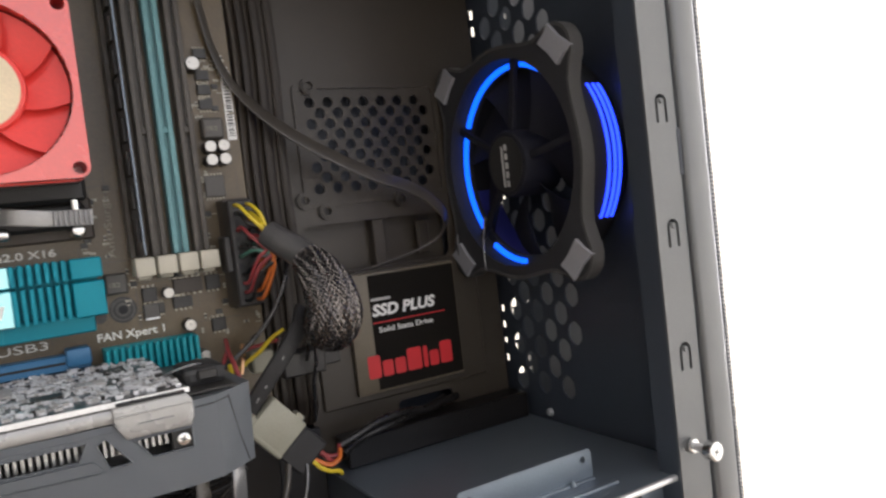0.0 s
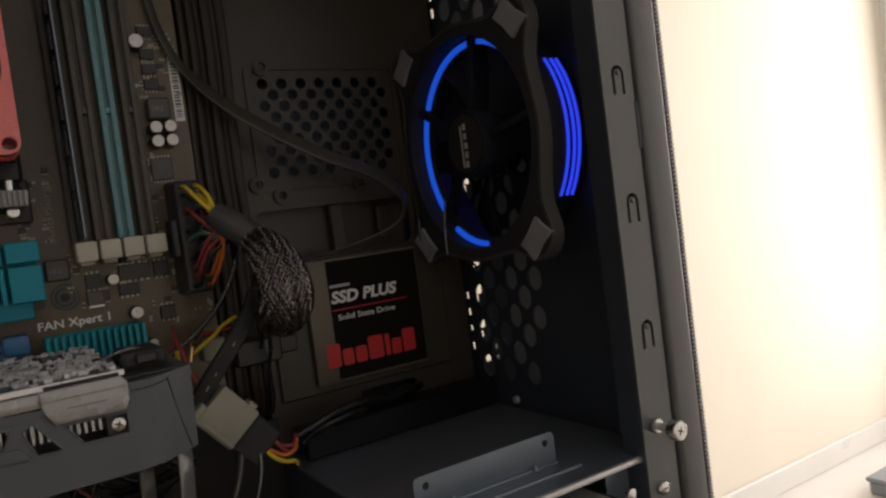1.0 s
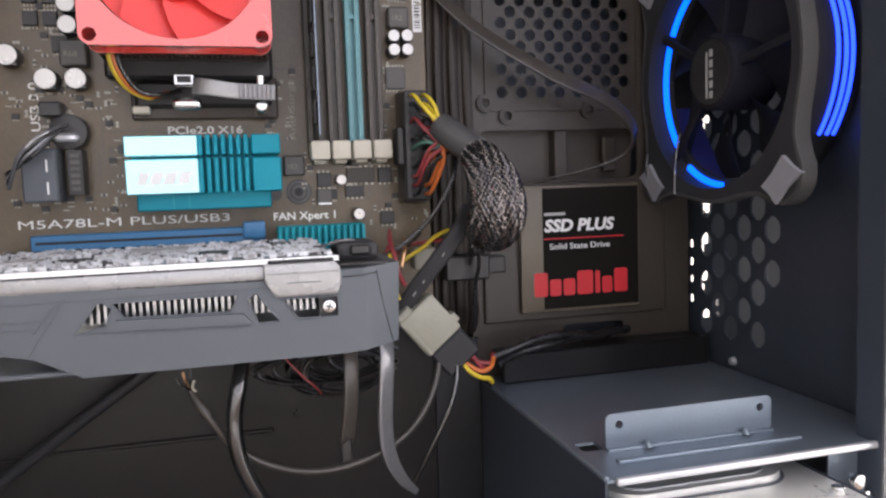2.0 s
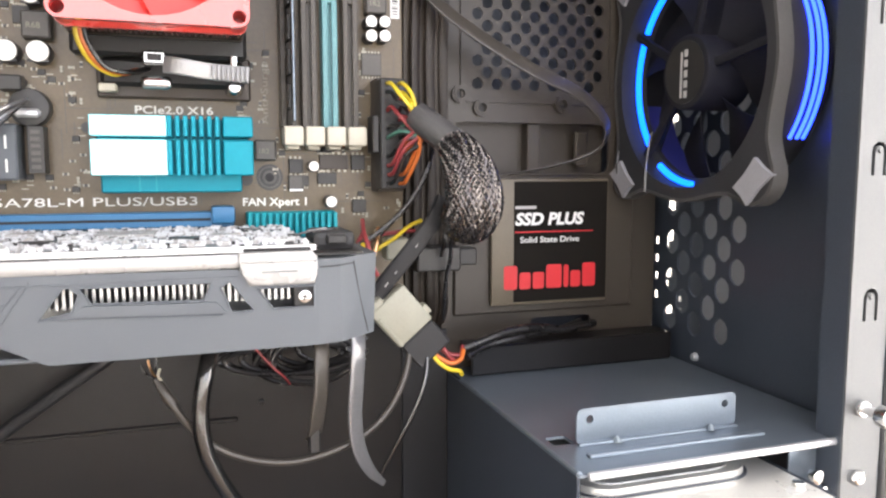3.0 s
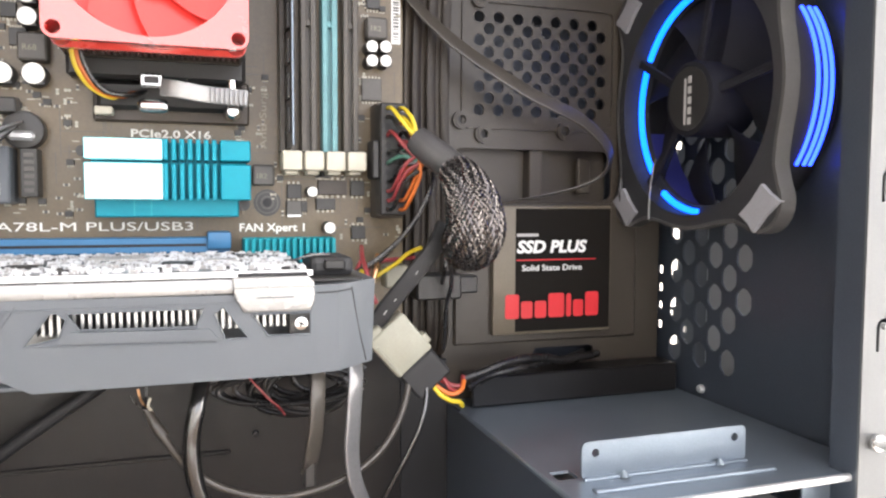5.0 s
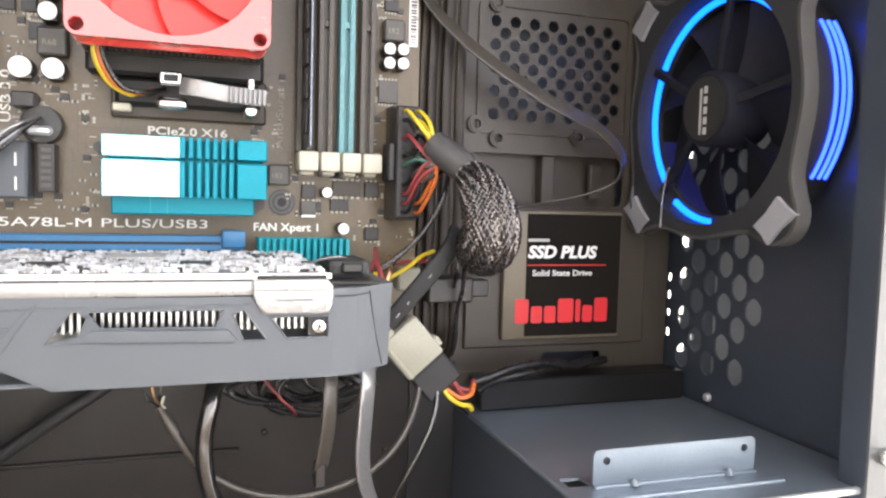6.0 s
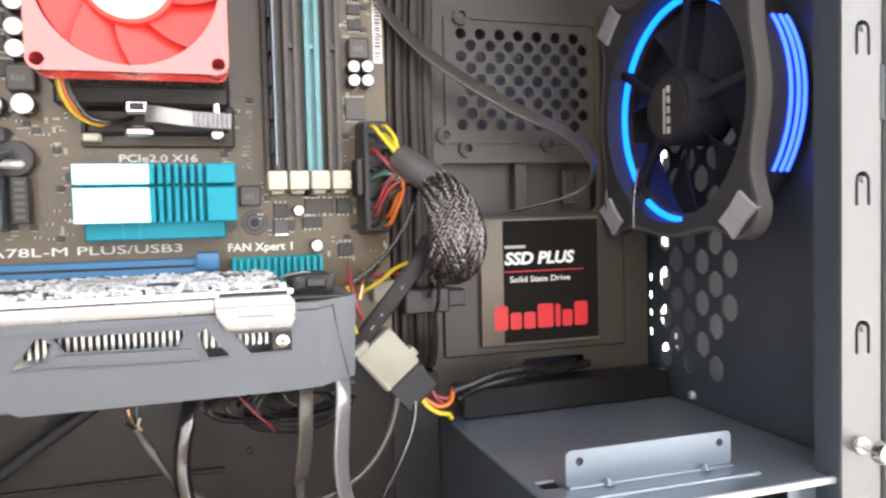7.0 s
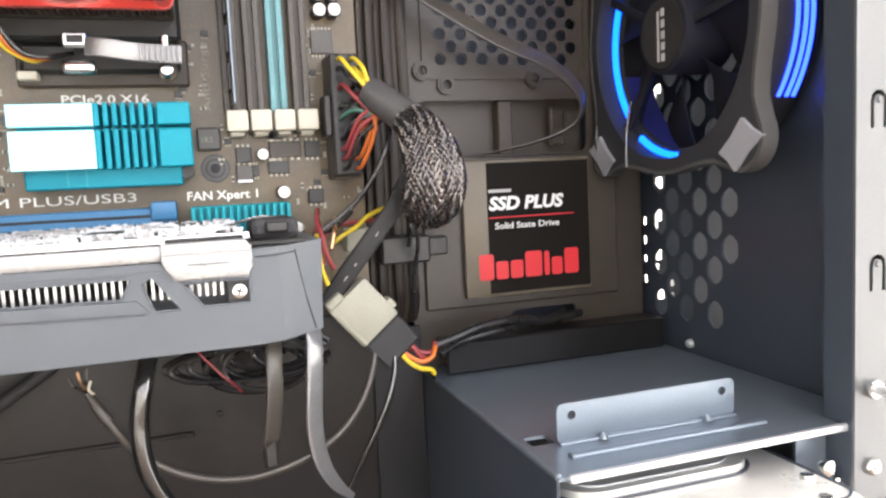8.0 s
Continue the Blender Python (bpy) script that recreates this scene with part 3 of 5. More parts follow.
for x, z, r, top in ((4.1, 356.2, 3.1, 8), (10.9, 356.4, 3.1, 8), (4.1, 349.4, 3.1, 8), (10.9, 349.6, 3.1, 8), (0.5, 398, 3.6, 8), (-24.9, 285.7, 2.7, 10), (-16.8, 268.3, 3.0, 9),
                     (-155.0, 334.6, 4.9, 8), (-142.6, 334.8, 4.9, 8), (-144.4, 368.0, 4.2, 8), (-144.4, 358.6, 4.2, 8), (-144.4, 379, 4.2, 8), (-144.4, 392, 4.2, 8), (-11.5, 252, 2.6, 9), (-170, 345, 4.9, 8)):
    can(x, z, r, top, board)


def block(name, lo, hi, material, bevel=0.4, label="", legs=0):
    ob = part(name, box(lo, hi, bevel), material, board, label)
    if legs:
        b = bmesh.new()
        w = (hi[0] - lo[0]) / legs
        for k in range(legs):
            x = lo[0] + (k + 0.5) * w
            for z0, z1 in ((lo[2] - 1.3, lo[2]), (hi[2], hi[2] + 1.3)):
                box((x - w * 0.22, PY - 0.7, z0), (x + w * 0.22, PY - 0.1, z1), 0, b)
        part("pin_row", b, PADS, ob)
    return ob


choke = block("choke", (2.0, 11, 360.5), (12.5, PY, 371.0), CHOKE, 0.8)
lettering("marking", "1R2", (4.2, 10.95, 364.2), 3.6, SILK_DIM, choke)
choke = block("choke", (-52.6, 13, 288.4), (-42.4, PY, 298.4), CHOKE, 0.8)
lettering("marking", "1R2", (-50.6, 12.95, 291.8), 3.4, SILK_DIM, choke)
choke = block("choke", (-149, 10, 340.6), (-137.5, PY, 352.4), CHOKE, 0.8)
lettering("marking", "R68", (-146.8, 9.95, 344.8), 3.6, SILK_DIM, choke)
for z in (376, 383.6, 391, 402):
    block("mosfet", (3.0, 15.6, z), (9.5, PY, z + 5.0), CHIP, 0.2, legs=4)
for x in (-161, -152.8):
    for z in (362.5, 372.5, 382):
        block("mosfet", (x - 3.0, 15.4, z - 3.2), (x + 3.0, PY, z + 3.2), CHIP, 0.2, legs=4)
block("controller_chip", (-153, 15.8, 347.5), (-146, PY, 355), CHIP, 0.2, legs=7)
block("controller_chip", (-22.4, 15.8, 277.0), (-13.0, PY, 282.6), CHIP, 0.2, legs=4)
block("controller_chip", (-30.5, 15.6, 276.0), (-26.8, PY, 281.2), CHIP, 0.2, legs=3)
block("controller_chip", (0.5, 15.8, 331), (10.5, PY, 342), CHOKE, 0.3, legs=6)
block("regulator", (-36.4, 15.4, 282.4), (-29.6, PY, 289.4), CHIP, 0.3, legs=3)
coil_ = block("inductor", (-36.8, 14.8, 274.2), (-29.4, PY, 281.4), CHOKE, 0.4)
part("coil_pad", box((-36.4, 14.6, 273.6), (-29.8, PY, 274.6), 0.1), SOLDER, coil_)
block("regulator", (-21.4, 16.2, 284.2), (-7.0, PY, 291.6), BROWN_PLASTIC, 0.3, legs=5)
block("regulator", (-5.4, 15.6, 284.0), (1.6, PY, 291.4), CHIP, 0.3, legs=3)
block("regulator", (-5.0, 15.6, 262.4), (2.0, PY, 269.0), CHIP, 0.3, legs=3)
sticker = block("barcode_sticker", (16.0, PY - 0.25, 360), (20.6, PY, 396), INK_WHITE, 0)
b = bmesh.new()
rng = random.Random(3)
z = 362.0
while z < 394:
    h = rng.uniform(0.3, 1.1)
    box((16.8, PY - 0.32, z), (19.8, PY - 0.26, z + h), 0, b)
    z += h + rng.uniform(0.4, 1.0)
part("bar", b, CHIP, sticker)
# power socket at the board's edge
b = bmesh.new()
box((5.2, 3.5, 274), (7.0, PY, 327.8), 0.3, b)
box((16.2, 3.5, 274), (18.0, PY, 327.8), 0.3, b)
box((5.2, 3.5, 273.2), (18.0, PY, 274.6), 0.3, b)
box((5.2, 3.5, 327.2), (18.0, PY, 328.6), 0.3, b)
part("power_socket", b, BROWN_PLASTIC, board, "dark brown 24-pin power socket")

# finned chipset heatsink
hs = part("chipset_heatsink", box((-119.5, 3.0, 273.8), (-59.5, PY - 0.4, 283), 0.6), CYAN, board, "cyan anodised finned chipset heatsink")
box_hi, box_lo = 307.8, 281.4
# Same cyan as the fins, paled so its colour carries the window's reflection.
part("logo_plate", box((-122.6, -5.0, box_lo), (-91.2, 9, 297.2), 0.5), CYAN_SHEEN, hs, "polished cyan plate paled by a painted window reflection")
part("logo_plate", box((-122.6, -5.0, 298.6), (-91.2, 9, box_hi), 0.5), CYAN_SHEEN, hs, "polished cyan plate paled by a painted window reflection")
part("end_block", box((-67.6, -5.0, box_lo), (-54.5, 9, 297.2), 0.5), CYAN, hs)
part("end_block", box((-67.6, -5.0, 298.6), (-54.5, 9, box_hi), 0.5), CYAN, hs)
for k in range(7):
    x = -91.2 + 3.37 * k
    for z0, z1 in ((box_lo, 297.2), (298.6, box_hi)):
        part("fin", box((x, -5.0, z0), (x + 2.0, 8, z1), 0.25), CYAN, hs)
part("base", box((-121, 6, 282), (-56, 14, 307), 0.5), CYAN, hs)
for x in (-104, -97):
    part("base_groove", box((x, 2.8, 274.2), (x + 0.6, 3.2, 282.5)), CYAN_DEEP, hs)
part("spring_hook", rod((-57.5, 4, 279.5), (-57.5, PY, 279.5), 3.0, 18), CHIP, hs)
part("spring_hook", rod((-124.5, 6, 302.5), (-124.5, PY, 302.5), 2.4, 18), CHIP, hs)
# logo drawn as plain slanted bars
b = bmesh.new()
slant = Matrix(((1, 0, 0.32, -0.32 * 288), (0, 1, 0, 0), (0, 0, 1, 0), (0, 0, 0, 1)))
for x0, w in ((-117.5, 4.2), (-112.2, 5.0), (-106.2, 5.0), (-100.2, 5.0)):
    box((x0, -5.12, 285.6), (x0 + w, -4.98, 291.4), 0, b, slant)
part("logo_mark", b, INK_WHITE, hs)

# second heatsink below
hs2 = part("southbridge_heatsink", box((-57.5, 8, 240), (-15.2, PY - 0.4, 263.8), 0.4), CYAN_DEEP, board, "teal finned heatsink")
for k in range(14):
    x = -57.2 + 3.1 * k
    part("fin", box((x, 2.5, 240), (x + 1.7, 8.2, 263.6), 0.25), CYAN_DEEP, hs2)

# blue expansion slot
ps = part("expansion_slot", box((-166, 7.5, 257.4), (-63.5, PY, 264.4), 0.5), SLOT_PCIE, board, "blue long expansion slot")
part("slot_channel", box((-164, 7.3, 260.4), (-74, 7.6, 261.6)), HOLLOW_SHADE, ps)
part("slot_latch", box((-73.5, 4.5, 259.0), (-63.0, PY, 267.0), 1.2, seg=2), SLOT_PCIE, ps, smooth=True)

# grey header with its cable at the board's left
hd = block("usb_header", (-166, 2, 279.5), (-151.5, PY, 303.5), SHROUD, 0.8, "grey keyed header socket")
part("key", box((-156.0, 1.6, 283), (-155.2, 2.1, 288.5), 0.1), INK_WHITE, hd)
part("key", box((-156.0, 1.6, 293), (-155.2, 2.1, 298.5), 0.1), INK_WHITE, hd)
h2 = block("pin_header", (-148.6, 8, 282.5), (-142.0, PY, 303.0), CHIP, 0.3)
for k in range(6):
    part("pin_gap", box((-147.2, 7.6, 284.4 + 3.0 * k), (-143.4, 8.1, 286.2 + 3.0 * k), 0.1), CHOKE, h2)
block("crystal", (-153.0, 6.5, 306.4), (-142.6, 9.4, 310.4), ZINC, 1.2)
part("buzzer", rod((-147.5, 9.5, 311), (-147.5, PY, 311), 8.2, 32, bevel=1.0), CHIP, board, "round black buzzer", smooth=True)
block("button_cell_clip", (-158.5, 8, 318), (-149.5, PY, 324.5), CHIP, 0.6)

# plated screw hole in the board

hole = part("screw_hole", rod((-45.6, PY, 280.4), (-45.6, PY - 0.15, 280.4), 6.4, 32), CHIP, board)
part("hole_ring", plate(ring_xz(-45.6, 280.4, 5.4), [ring_xz(-45.6, 280.4, 4.7)], xz(PY - 0.25), 0.15), CHOKE, hole)
part("hole_ring", rod((-45.6, PY - 0.1, 280.4), (-45.6, PY - 0.3, 280.4), 3.3, 24), CHOKE, hole)
part("hole_bore", rod((-45.6, PY - 0.25, 280.4), (-45.6, PY - 0.4, 280.4), 2.2, 20), HOLLOW_SHADE, hole)

# printed lettering
lettering("lettering", "M5A78L-M PLUS/USB3", (-173.2, PY - 0.05, 267.4), 5.6, SILK, board, width=93.6)
lettering("lettering", "FAN Xpert", (-58.6, PY - 0.05, 266.6), 5.4, SILK, board, width=27.2, bold=0.1)
lettering("lettering", "1", (-28.6, PY - 0.05, 266.6), 5.4, SILK, board, bold=0.1)
lettering("lettering", "PCIe2.0 X16", (-105.6, PY - 0.05, 310.0), 5.0, SILK, board, width=34.6, bold=0.1)
lettering("lettering", "USB 3.0", (-160.6, PY - 0.05, 312.2), 5.6, SILK, board, width=22.0, bold=0.05, spin=-90)
lettering("lettering", "Anti-Surge", (-45.6, PY - 0.05, 306), 4.6, SILK_DIM, board, width=30, spin=-90)

# small parts soldered over the board
rng = random.Random(11)
ZONES = [(-44, -41.5, 262, 300), (-60, -46, 300, 340), (-12, 3, 272, 294), (-40, -14, 288, 294.5), (-10, 5, 260, 272), (-175, -125, 275, 282), (-136, -126, 284, 332), (-175, -146, 316, 330), (-142, -127, 275, 284), (-160, -138, 304, 334), (-140, -126, 336, 400),
         (-4, 20, 372, 404), (-3, 3, 330, 346), (-43, -28, 264, 288), (-168, -150, 340, 400), (13, 21, 262, 272), (-1, 4, 274, 328)]
bodies, ends, dark = bmesh.new(), bmesh.new(), bmesh.new()
for x0, x1, z0, z1 in ZONES:
    for _ in range(int((x1 - x0) * (z1 - z0) / 27) + 2):
        x, z = rng.uniform(x0, x1), rng.uniform(z0, z1)
        w, h = (2.0, 1.1) if rng.random() < 0.6 else (1.1, 2.0)
        if -62 < x < -20 and 263.5 < z < 273.5 or -37 < x < 3 and 273 < z < 292:
            continue
        kind = rng.random()
        if kind < 0.62:
            box((x - w / 2, PY - 0.7, z - h / 2), (x + w / 2, PY, z + h / 2), 0, bodies if kind < 0.3 else dark)
            for s in (-1, 1):
                if w > h:
                    box((x + s * w / 2 - 0.3, PY - 0.75, z - h / 2 - 0.05), (x + s * w / 2 + 0.3, PY, z + h / 2 + 0.05), 0, ends)
                else:
                    box((x - w / 2 - 0.05, PY - 0.75, z + s * h / 2 - 0.3), (x + w / 2 + 0.05, PY, z + s * h / 2 + 0.3), 0, ends)
        elif kind < 0.8:
            box((x - 1.6, PY - 1.2, z - 1.3), (x + 1.6, PY, z + 1.3), 0.15, dark)
            for q in (-1, 0, 1):
                box((x + q - 0.25, PY - 0.4, z - 2.0), (x + q + 0.25, PY, z - 1.3), 0, ends)
        else:
            box((x - 1.4, PY - 0.06, z - 0.2), (x + 1.4, PY, z + 0.2), 0, ends)
part("ceramic_capacitor", bodies, MOLEX, board)["kind"] = "stuff"
part("solder_pad", ends, PADS, board)["kind"] = "stuff"
part("resistor", dark, CHIP, board)["kind"] = "stuff"
# copper tracks under the lacquer
b = bmesh.new()
for k in range(60):
    x, z, ln = rng.uniform(-140, 18), rng.uniform(262, 345), rng.uniform(6, 26)
    if rng.random() < 0.5:
        box((x, PY - 0.04, z), (x + 0.35, PY, z + ln), 0, b)
    else:
        box((x, PY - 0.04, z), (min(x + ln, 21), PY, z + 0.35), 0, b)
part("board_track", b, SLOT_BLACK, board)["kind"] = "stuff"

# ---- processor cooler ----
cooler = thing("processor_cooler", (-93.7, 5, 333), "processor cooler with a red fan on a dark heatsink", "cooler")
CX, CZ, HALF = -93.7, 377.2, 36.8


def ring(cx, cz, r, n=40, a0=0):
    return [(cx + r * math.cos(2 * math.pi * k / n + a0), cz + r * math.sin(2 * math.pi * k / n + a0)) for k in range(n)]


screwholes = [ring(CX + sx * 32.8, CZ + sz * 32.8, 2.7, 14) for sx in (-1, 1) for sz in (-1, 1)]
ff = part("fan_frame", plate(rounded(CX - HALF, CZ - HALF, CX + HALF, CZ + HALF, 4.5, 5), [ring(CX, CZ, 34.2), *screwholes], xz(-42), 4.0), RED, cooler, "glossy red square fan frame")
b = bmesh.new()
o, i_ = ring(CX, CZ, 36.0), ring(CX, CZ, 34.2)
for k in range(40):
    q = (k + 1) % 40
    rows = [[b.verts.new((p[0], y, p[1])) for p in (o[k], o[q], i_[q], i_[k]) for y in (yy,)] for yy in (-38, -22)]
    for s in range(4):
        b.faces.new((rows[0][s], rows[0][(s + 1) % 4], rows[1][(s + 1) % 4], rows[1][s]))
part("fan_barrel", b, RED, ff)
part("rear_flange", plate(rounded(CX - HALF, CZ - HALF, CX + HALF, CZ + HALF, 4.5, 5), [ring(CX, CZ, 34.2)], xz(-25), 4.0), RED, ff)
for sx in (-1, 1):
    for sz in (-1, 1):
        part("corner_post", plate(ring(CX + sx * 32.8, CZ + sz * 32.8, 3.6, 14), [ring(CX + sx * 32.8, CZ + sz * 32.8, 2.7, 14)], xz(-38), 13), RED_BLADE, ff)
hub = part("fan_hub", rod((CX, -24, CZ), (CX, -40.2, CZ), 18.2, 36, bevel=1.5), RED_BLADE, cooler, smooth=True)
part("hub_sticker", rod((CX, -40.2, CZ), (CX, -40.5, CZ), 16.0, 36), STICKER, hub, "pale round sticker")


def blade(cx, cy0, cy1, cz, r0, r1, a0, sweep_deg, twist, thick=0.9, steps=6, axis="y"):
    """A curved fan blade as a thin solid, from hub radius r0 to tip radius r1."""
    b = bmesh.new()
    grid = []
    for i in range(steps + 1):
        f = i / steps
        r = r0 + (r1 - r0) * f
        row = []
        for j in range(steps + 1):
            g = j / steps
            a = radians(a0 + twist * g + sweep_deg * f)
            d = cy0 + (cy1 - cy0) * (g ** 0.9)
            if axis == "y":
                row.append((cx + r * math.cos(a), d, cz + r * math.sin(a)))
            else:
                row.append((d, cx + r * math.cos(a), cz + r * math.sin(a)))
        grid.append(row)
    off = Vector((0, thick, 0)) if axis == "y" else Vector((thick, 0, 0))
    top = [[b.verts.new(p) for p in row] for row in grid]
    bot = [[b.verts.new(Vector(p) + off) for p in row] for row in grid]
    for i in range(steps):
        for j in range(steps):
            b.faces.new((top[i][j], top[i + 1][j], top[i + 1][j + 1], top[i][j + 1]))
            b.faces.new((bot[i][j], bot[i][j + 1], bot[i + 1][j + 1], bot[i + 1][j]))
    for i in range(steps):
        b.faces.new((top[i][0], bot[i][0], bot[i + 1][0], top[i + 1][0]))
        b.faces.new((top[i][-1], top[i + 1][-1], bot[i + 1][-1], bot[i][-1]))
        b.faces.new((top[0][i], top[0][i + 1], bot[0][i + 1], bot[0][i]))
        b.faces.new((top[-1][i], bot[-1][i], bot[-1][i + 1], top[-1][i + 1]))
    return b


for k in range(9):
    part("blade", blade(CX, -38.5, -33, CZ, 17.5, 33.5, k * 40 + 12, 18, 52), RED_BLADE, cooler, smooth=True)
sink = part("heatsink", box((CX - 36, -2, 342), (CX + 36, 4, 412), 0.8), STEEL, cooler, "dark grey aluminium fins")
for k in range(30):
    x = CX - 35.5 + 2.43 * k
    part("fin", box((x, -21, 342.5), (x + 0.9, -2, 411.5), 0), STEEL, sink)
part("retention_frame", box((CX - 36, 4, 334), (CX + 38, 12, 421), 1.6), BLACK, cooler, "black plastic retention frame")
part("retention_lip", box((CX - 25, 10, 321.5), (CX + 37, 14, 334), 1.8), BLACK, cooler)
# Brown sheet laid over the board in place of the shadow below the clip.
part("clip_shadow_sheet", box((CX - 27, 14.4, 316.5), (CX + 40, PY - 0.2, 336), 0.8), BROWN_PLASTIC, cooler, "dark brown sheet standing in for the shadow below the clip")
lever = part("clip_lever", sweep([(-91, -10, 329.0), (-87, -12.5, 328.4), (-82, -13.6, 327.6), (-72, -13, 326.3), (-56, -11, 325.6)], 0.8, 3.6, 12, 8, up=(0, 0, 1)), LEVER, cooler, "brushed steel clip lever", smooth=True)
for k in range(8):
    part("grip_rib", box((-71.5 + 2.0 * k, -15.6 + 0.23 * k, 322.6 - 0.06 * k), (-70.4 + 2.0 * k, -13.4 + 0.23 * k, 329.4 - 0.06 * k), 0.3), LEVER, lever)
part("lever_eye", box((-101, -8, 318.6), (-88, -3, 324.4), 2.4, seg=3), CHROME, cooler, smooth=True)
part("lever_cam", box((-100, -8, 329), (-90, 0, 335), 1.0), CHROME, cooler)
part("cam_slot", box((-98, -8.3, 330.6), (-92, -7.8, 333.6), 0.2), BLACK, cooler)
part("clip_screw", rod((-62, 2, 320.5), (-62, -8, 320.5), 4.2, 24, r2=2.6, bevel=0.5), CHROME, cooler, smooth=True)
part("clip_post", rod((-62, -5, 334), (-62, -5, 322), 2.2, 16), CHROME, cooler, smooth=True)
for k, m in enumerate((WIRE_Y, WIRE_O, CABLE)):
    part("fan_wire", sweep([(-125 + 1.5 * k, -14, 346), (-123.5 + 1.7 * k, -12, 336), (-119 + 2.4 * k, -7, 328.4 - 0.6 * k), (-112 + 3.4 * k, -1, 325 + 0.6 * k), (-108 + 5 * k, 6, 327 + k)], 1.05, seg=8), m, cooler, smooth=True)
part("fan_plug", box((-119.5, 7, 318.6), (-112, PY, 322.2), 0.6), IVORY, cooler)

# ---- graphics card ----
gpu = thing("graphics_card", (-100, -45, 220), "grey plastic shrouded graphics card hanging in the slot", "graphics card")
GY = -89.5
front_outline = [(-172, 234), (-142.4, 227.6), (-127.3, 220), (-38.6, 220.5), (-38.6, 251.6), (-39.6, 251.6), (-39.6, 243.4), (-61.4, 243.6), (-65.4, 249.2), (-172, 250.0)]
vents = [[(-129.4, 234.9), (-119.3, 237.2), (-117.0, 243.0), (-119.5, 245.0), (-121.8, 245.0)],
         [(-113.4, 239.6), (-78.2, 238.9), (-75.2, 245.0), (-117.2, 245.0)],
         [(-68.9, 234.3), (-61.2, 234.3), (-69.2, 245.2), (-72.5, 243.2)],
         [(-54.6, 234.7), (-40.2, 234.7), (-40.2, 242.2), (-60.2, 242.2)]]
sh = part("shroud_front", plate(front_outline, vents, xz(GY), 2.2), SHROUD, gpu, "gunmetal grey shroud with slanted vents")
for hole in vents:
    for (u0, v0), (u1, v1) in zip(hole, hole[1:] + hole[:1]):
        if abs(u1 - u0) + abs(v1 - v0) > 4:
            part("vent_edge", sweep([(u0, GY - 0.05, v0), ((u0 + u1) / 2, GY - 0.1, (v0 + v1) / 2), (u1, GY - 0.05, v1)], 0.34, seg=6, n=2), SHROUD, sh, smooth=True)
# raised bar under the long vent and creases round it
part("raised_bar", plate([(-119.4, 235.6), (-70.6, 234.4), (-74.0, 238.2), (-115.8, 239.0)], [], xz(GY - 0.9), 0.9), SHROUD, sh)
for (x0, z0), (x1, z1) in (((-172, 246.2), (-66.5, 246.6)), ((-131.5, 247.5), (-144, 228.5)), ((-127.5, 235.0), (-72, 233.4)), ((-134, 246.4), (-142, 236.0)), ((-172, 240), (-139, 240.4)), ((-172, 237.5), (-141.5, 237.8))):
    d = Vector((x1 - x0, 0, z1 - z0))
    ang = math.atan2(d.z, d.x)
    part("crease", box((0, -0.35, -0.3), (d.length, 0.1, 0.3), 0.1, m=Matrix.Translation((x0, GY, z0)) @ Matrix.Rotation(-ang, 4, "Y")), SHROUD, sh)
part("top_strip", box((-172, GY - 0.6, 249.4), (-65.0, GY + 12, 254.8), 1.4, seg=2), SILVER_PAINT, gpu, "pale silver strip along the shroud", smooth=True)
# end cap: two slanted facets
b = bmesh.new()
vs = [(-38.6, GY, 220.5), (-30.0, GY + 0.4, 221.0), (-16.4, GY + 9.0, 222.0), (-15.2, GY + 9.0, 252.6), (-30.4, GY + 0.4, 251.8), (-38.6, GY, 251.6)]
f0 = [b.verts.new(v) for v in vs]
f1 = [b.verts.new((v[0] - (0.0 if k < 1 else 2.0), v[1] + 82, v[2])) for k, v in enumerate(vs)]
for k in range(6):
    q = (k + 1) % 6
    if k != 5:
        b.faces.new((f0[k], f0[q], f1[q], f1[k]))
b.faces.new((f0[0], f0[1], f0[4], f0[5]))
b.faces.new((f0[1], f0[2], f0[3], f0[4]))
part("end_cap", b, SHROUD, gpu)
part("end_crease", sweep([(-38.0, GY - 0.1, 249.0), (-31.4, GY + 0.1, 249.2), (-25.4, GY + 3.2, 249.6), (-24.8, GY + 3.5, 249.2), (-22.4, GY + 5.0, 236), (-19.0, GY + 7.2, 222.6)], 0.24, seg=6, n=6), HOLLOW_SHADE, gpu)
part("end_top", box((-39, GY + 6, 252.0), (-20.5, -10, 253.4), 0.4), BLACK, gpu)
part("bottom_cover", box((-172, GY + 2.2, 220.6), (-38.6, -8, 222.4), 0.4), SHROUD, gpu)
# Near-black sheet added for the shade inside the shroud.
part("vent_shade_sheet", box((-172, -52, 222.6), (-39, -50, 248), 0), HOLLOW_SHADE, gpu)
fins = part("fin_base", box((-168, -56, 223), (-42, -52, 247)), ALU, gpu, "bare aluminium fins")
for k in range(54):
    x = -166.5 + 2.3 * k
    part("fin", box((x, GY + 5, 237.2), (x + 0.95, -56, 248.2), 0), ALU, fins)
part("screw_seat", box((-47.2, GY + 2.0, 233.6), (-39.4, GY + 5, 243.0), 0.3), BLACK, gpu)
sc = part("screw", rod((-43.5, GY + 2.2, 238.5), (-43.5, GY - 0.5, 238.5), 2.35, 24, bevel=0.4), CHROME, gpu, smooth=True)
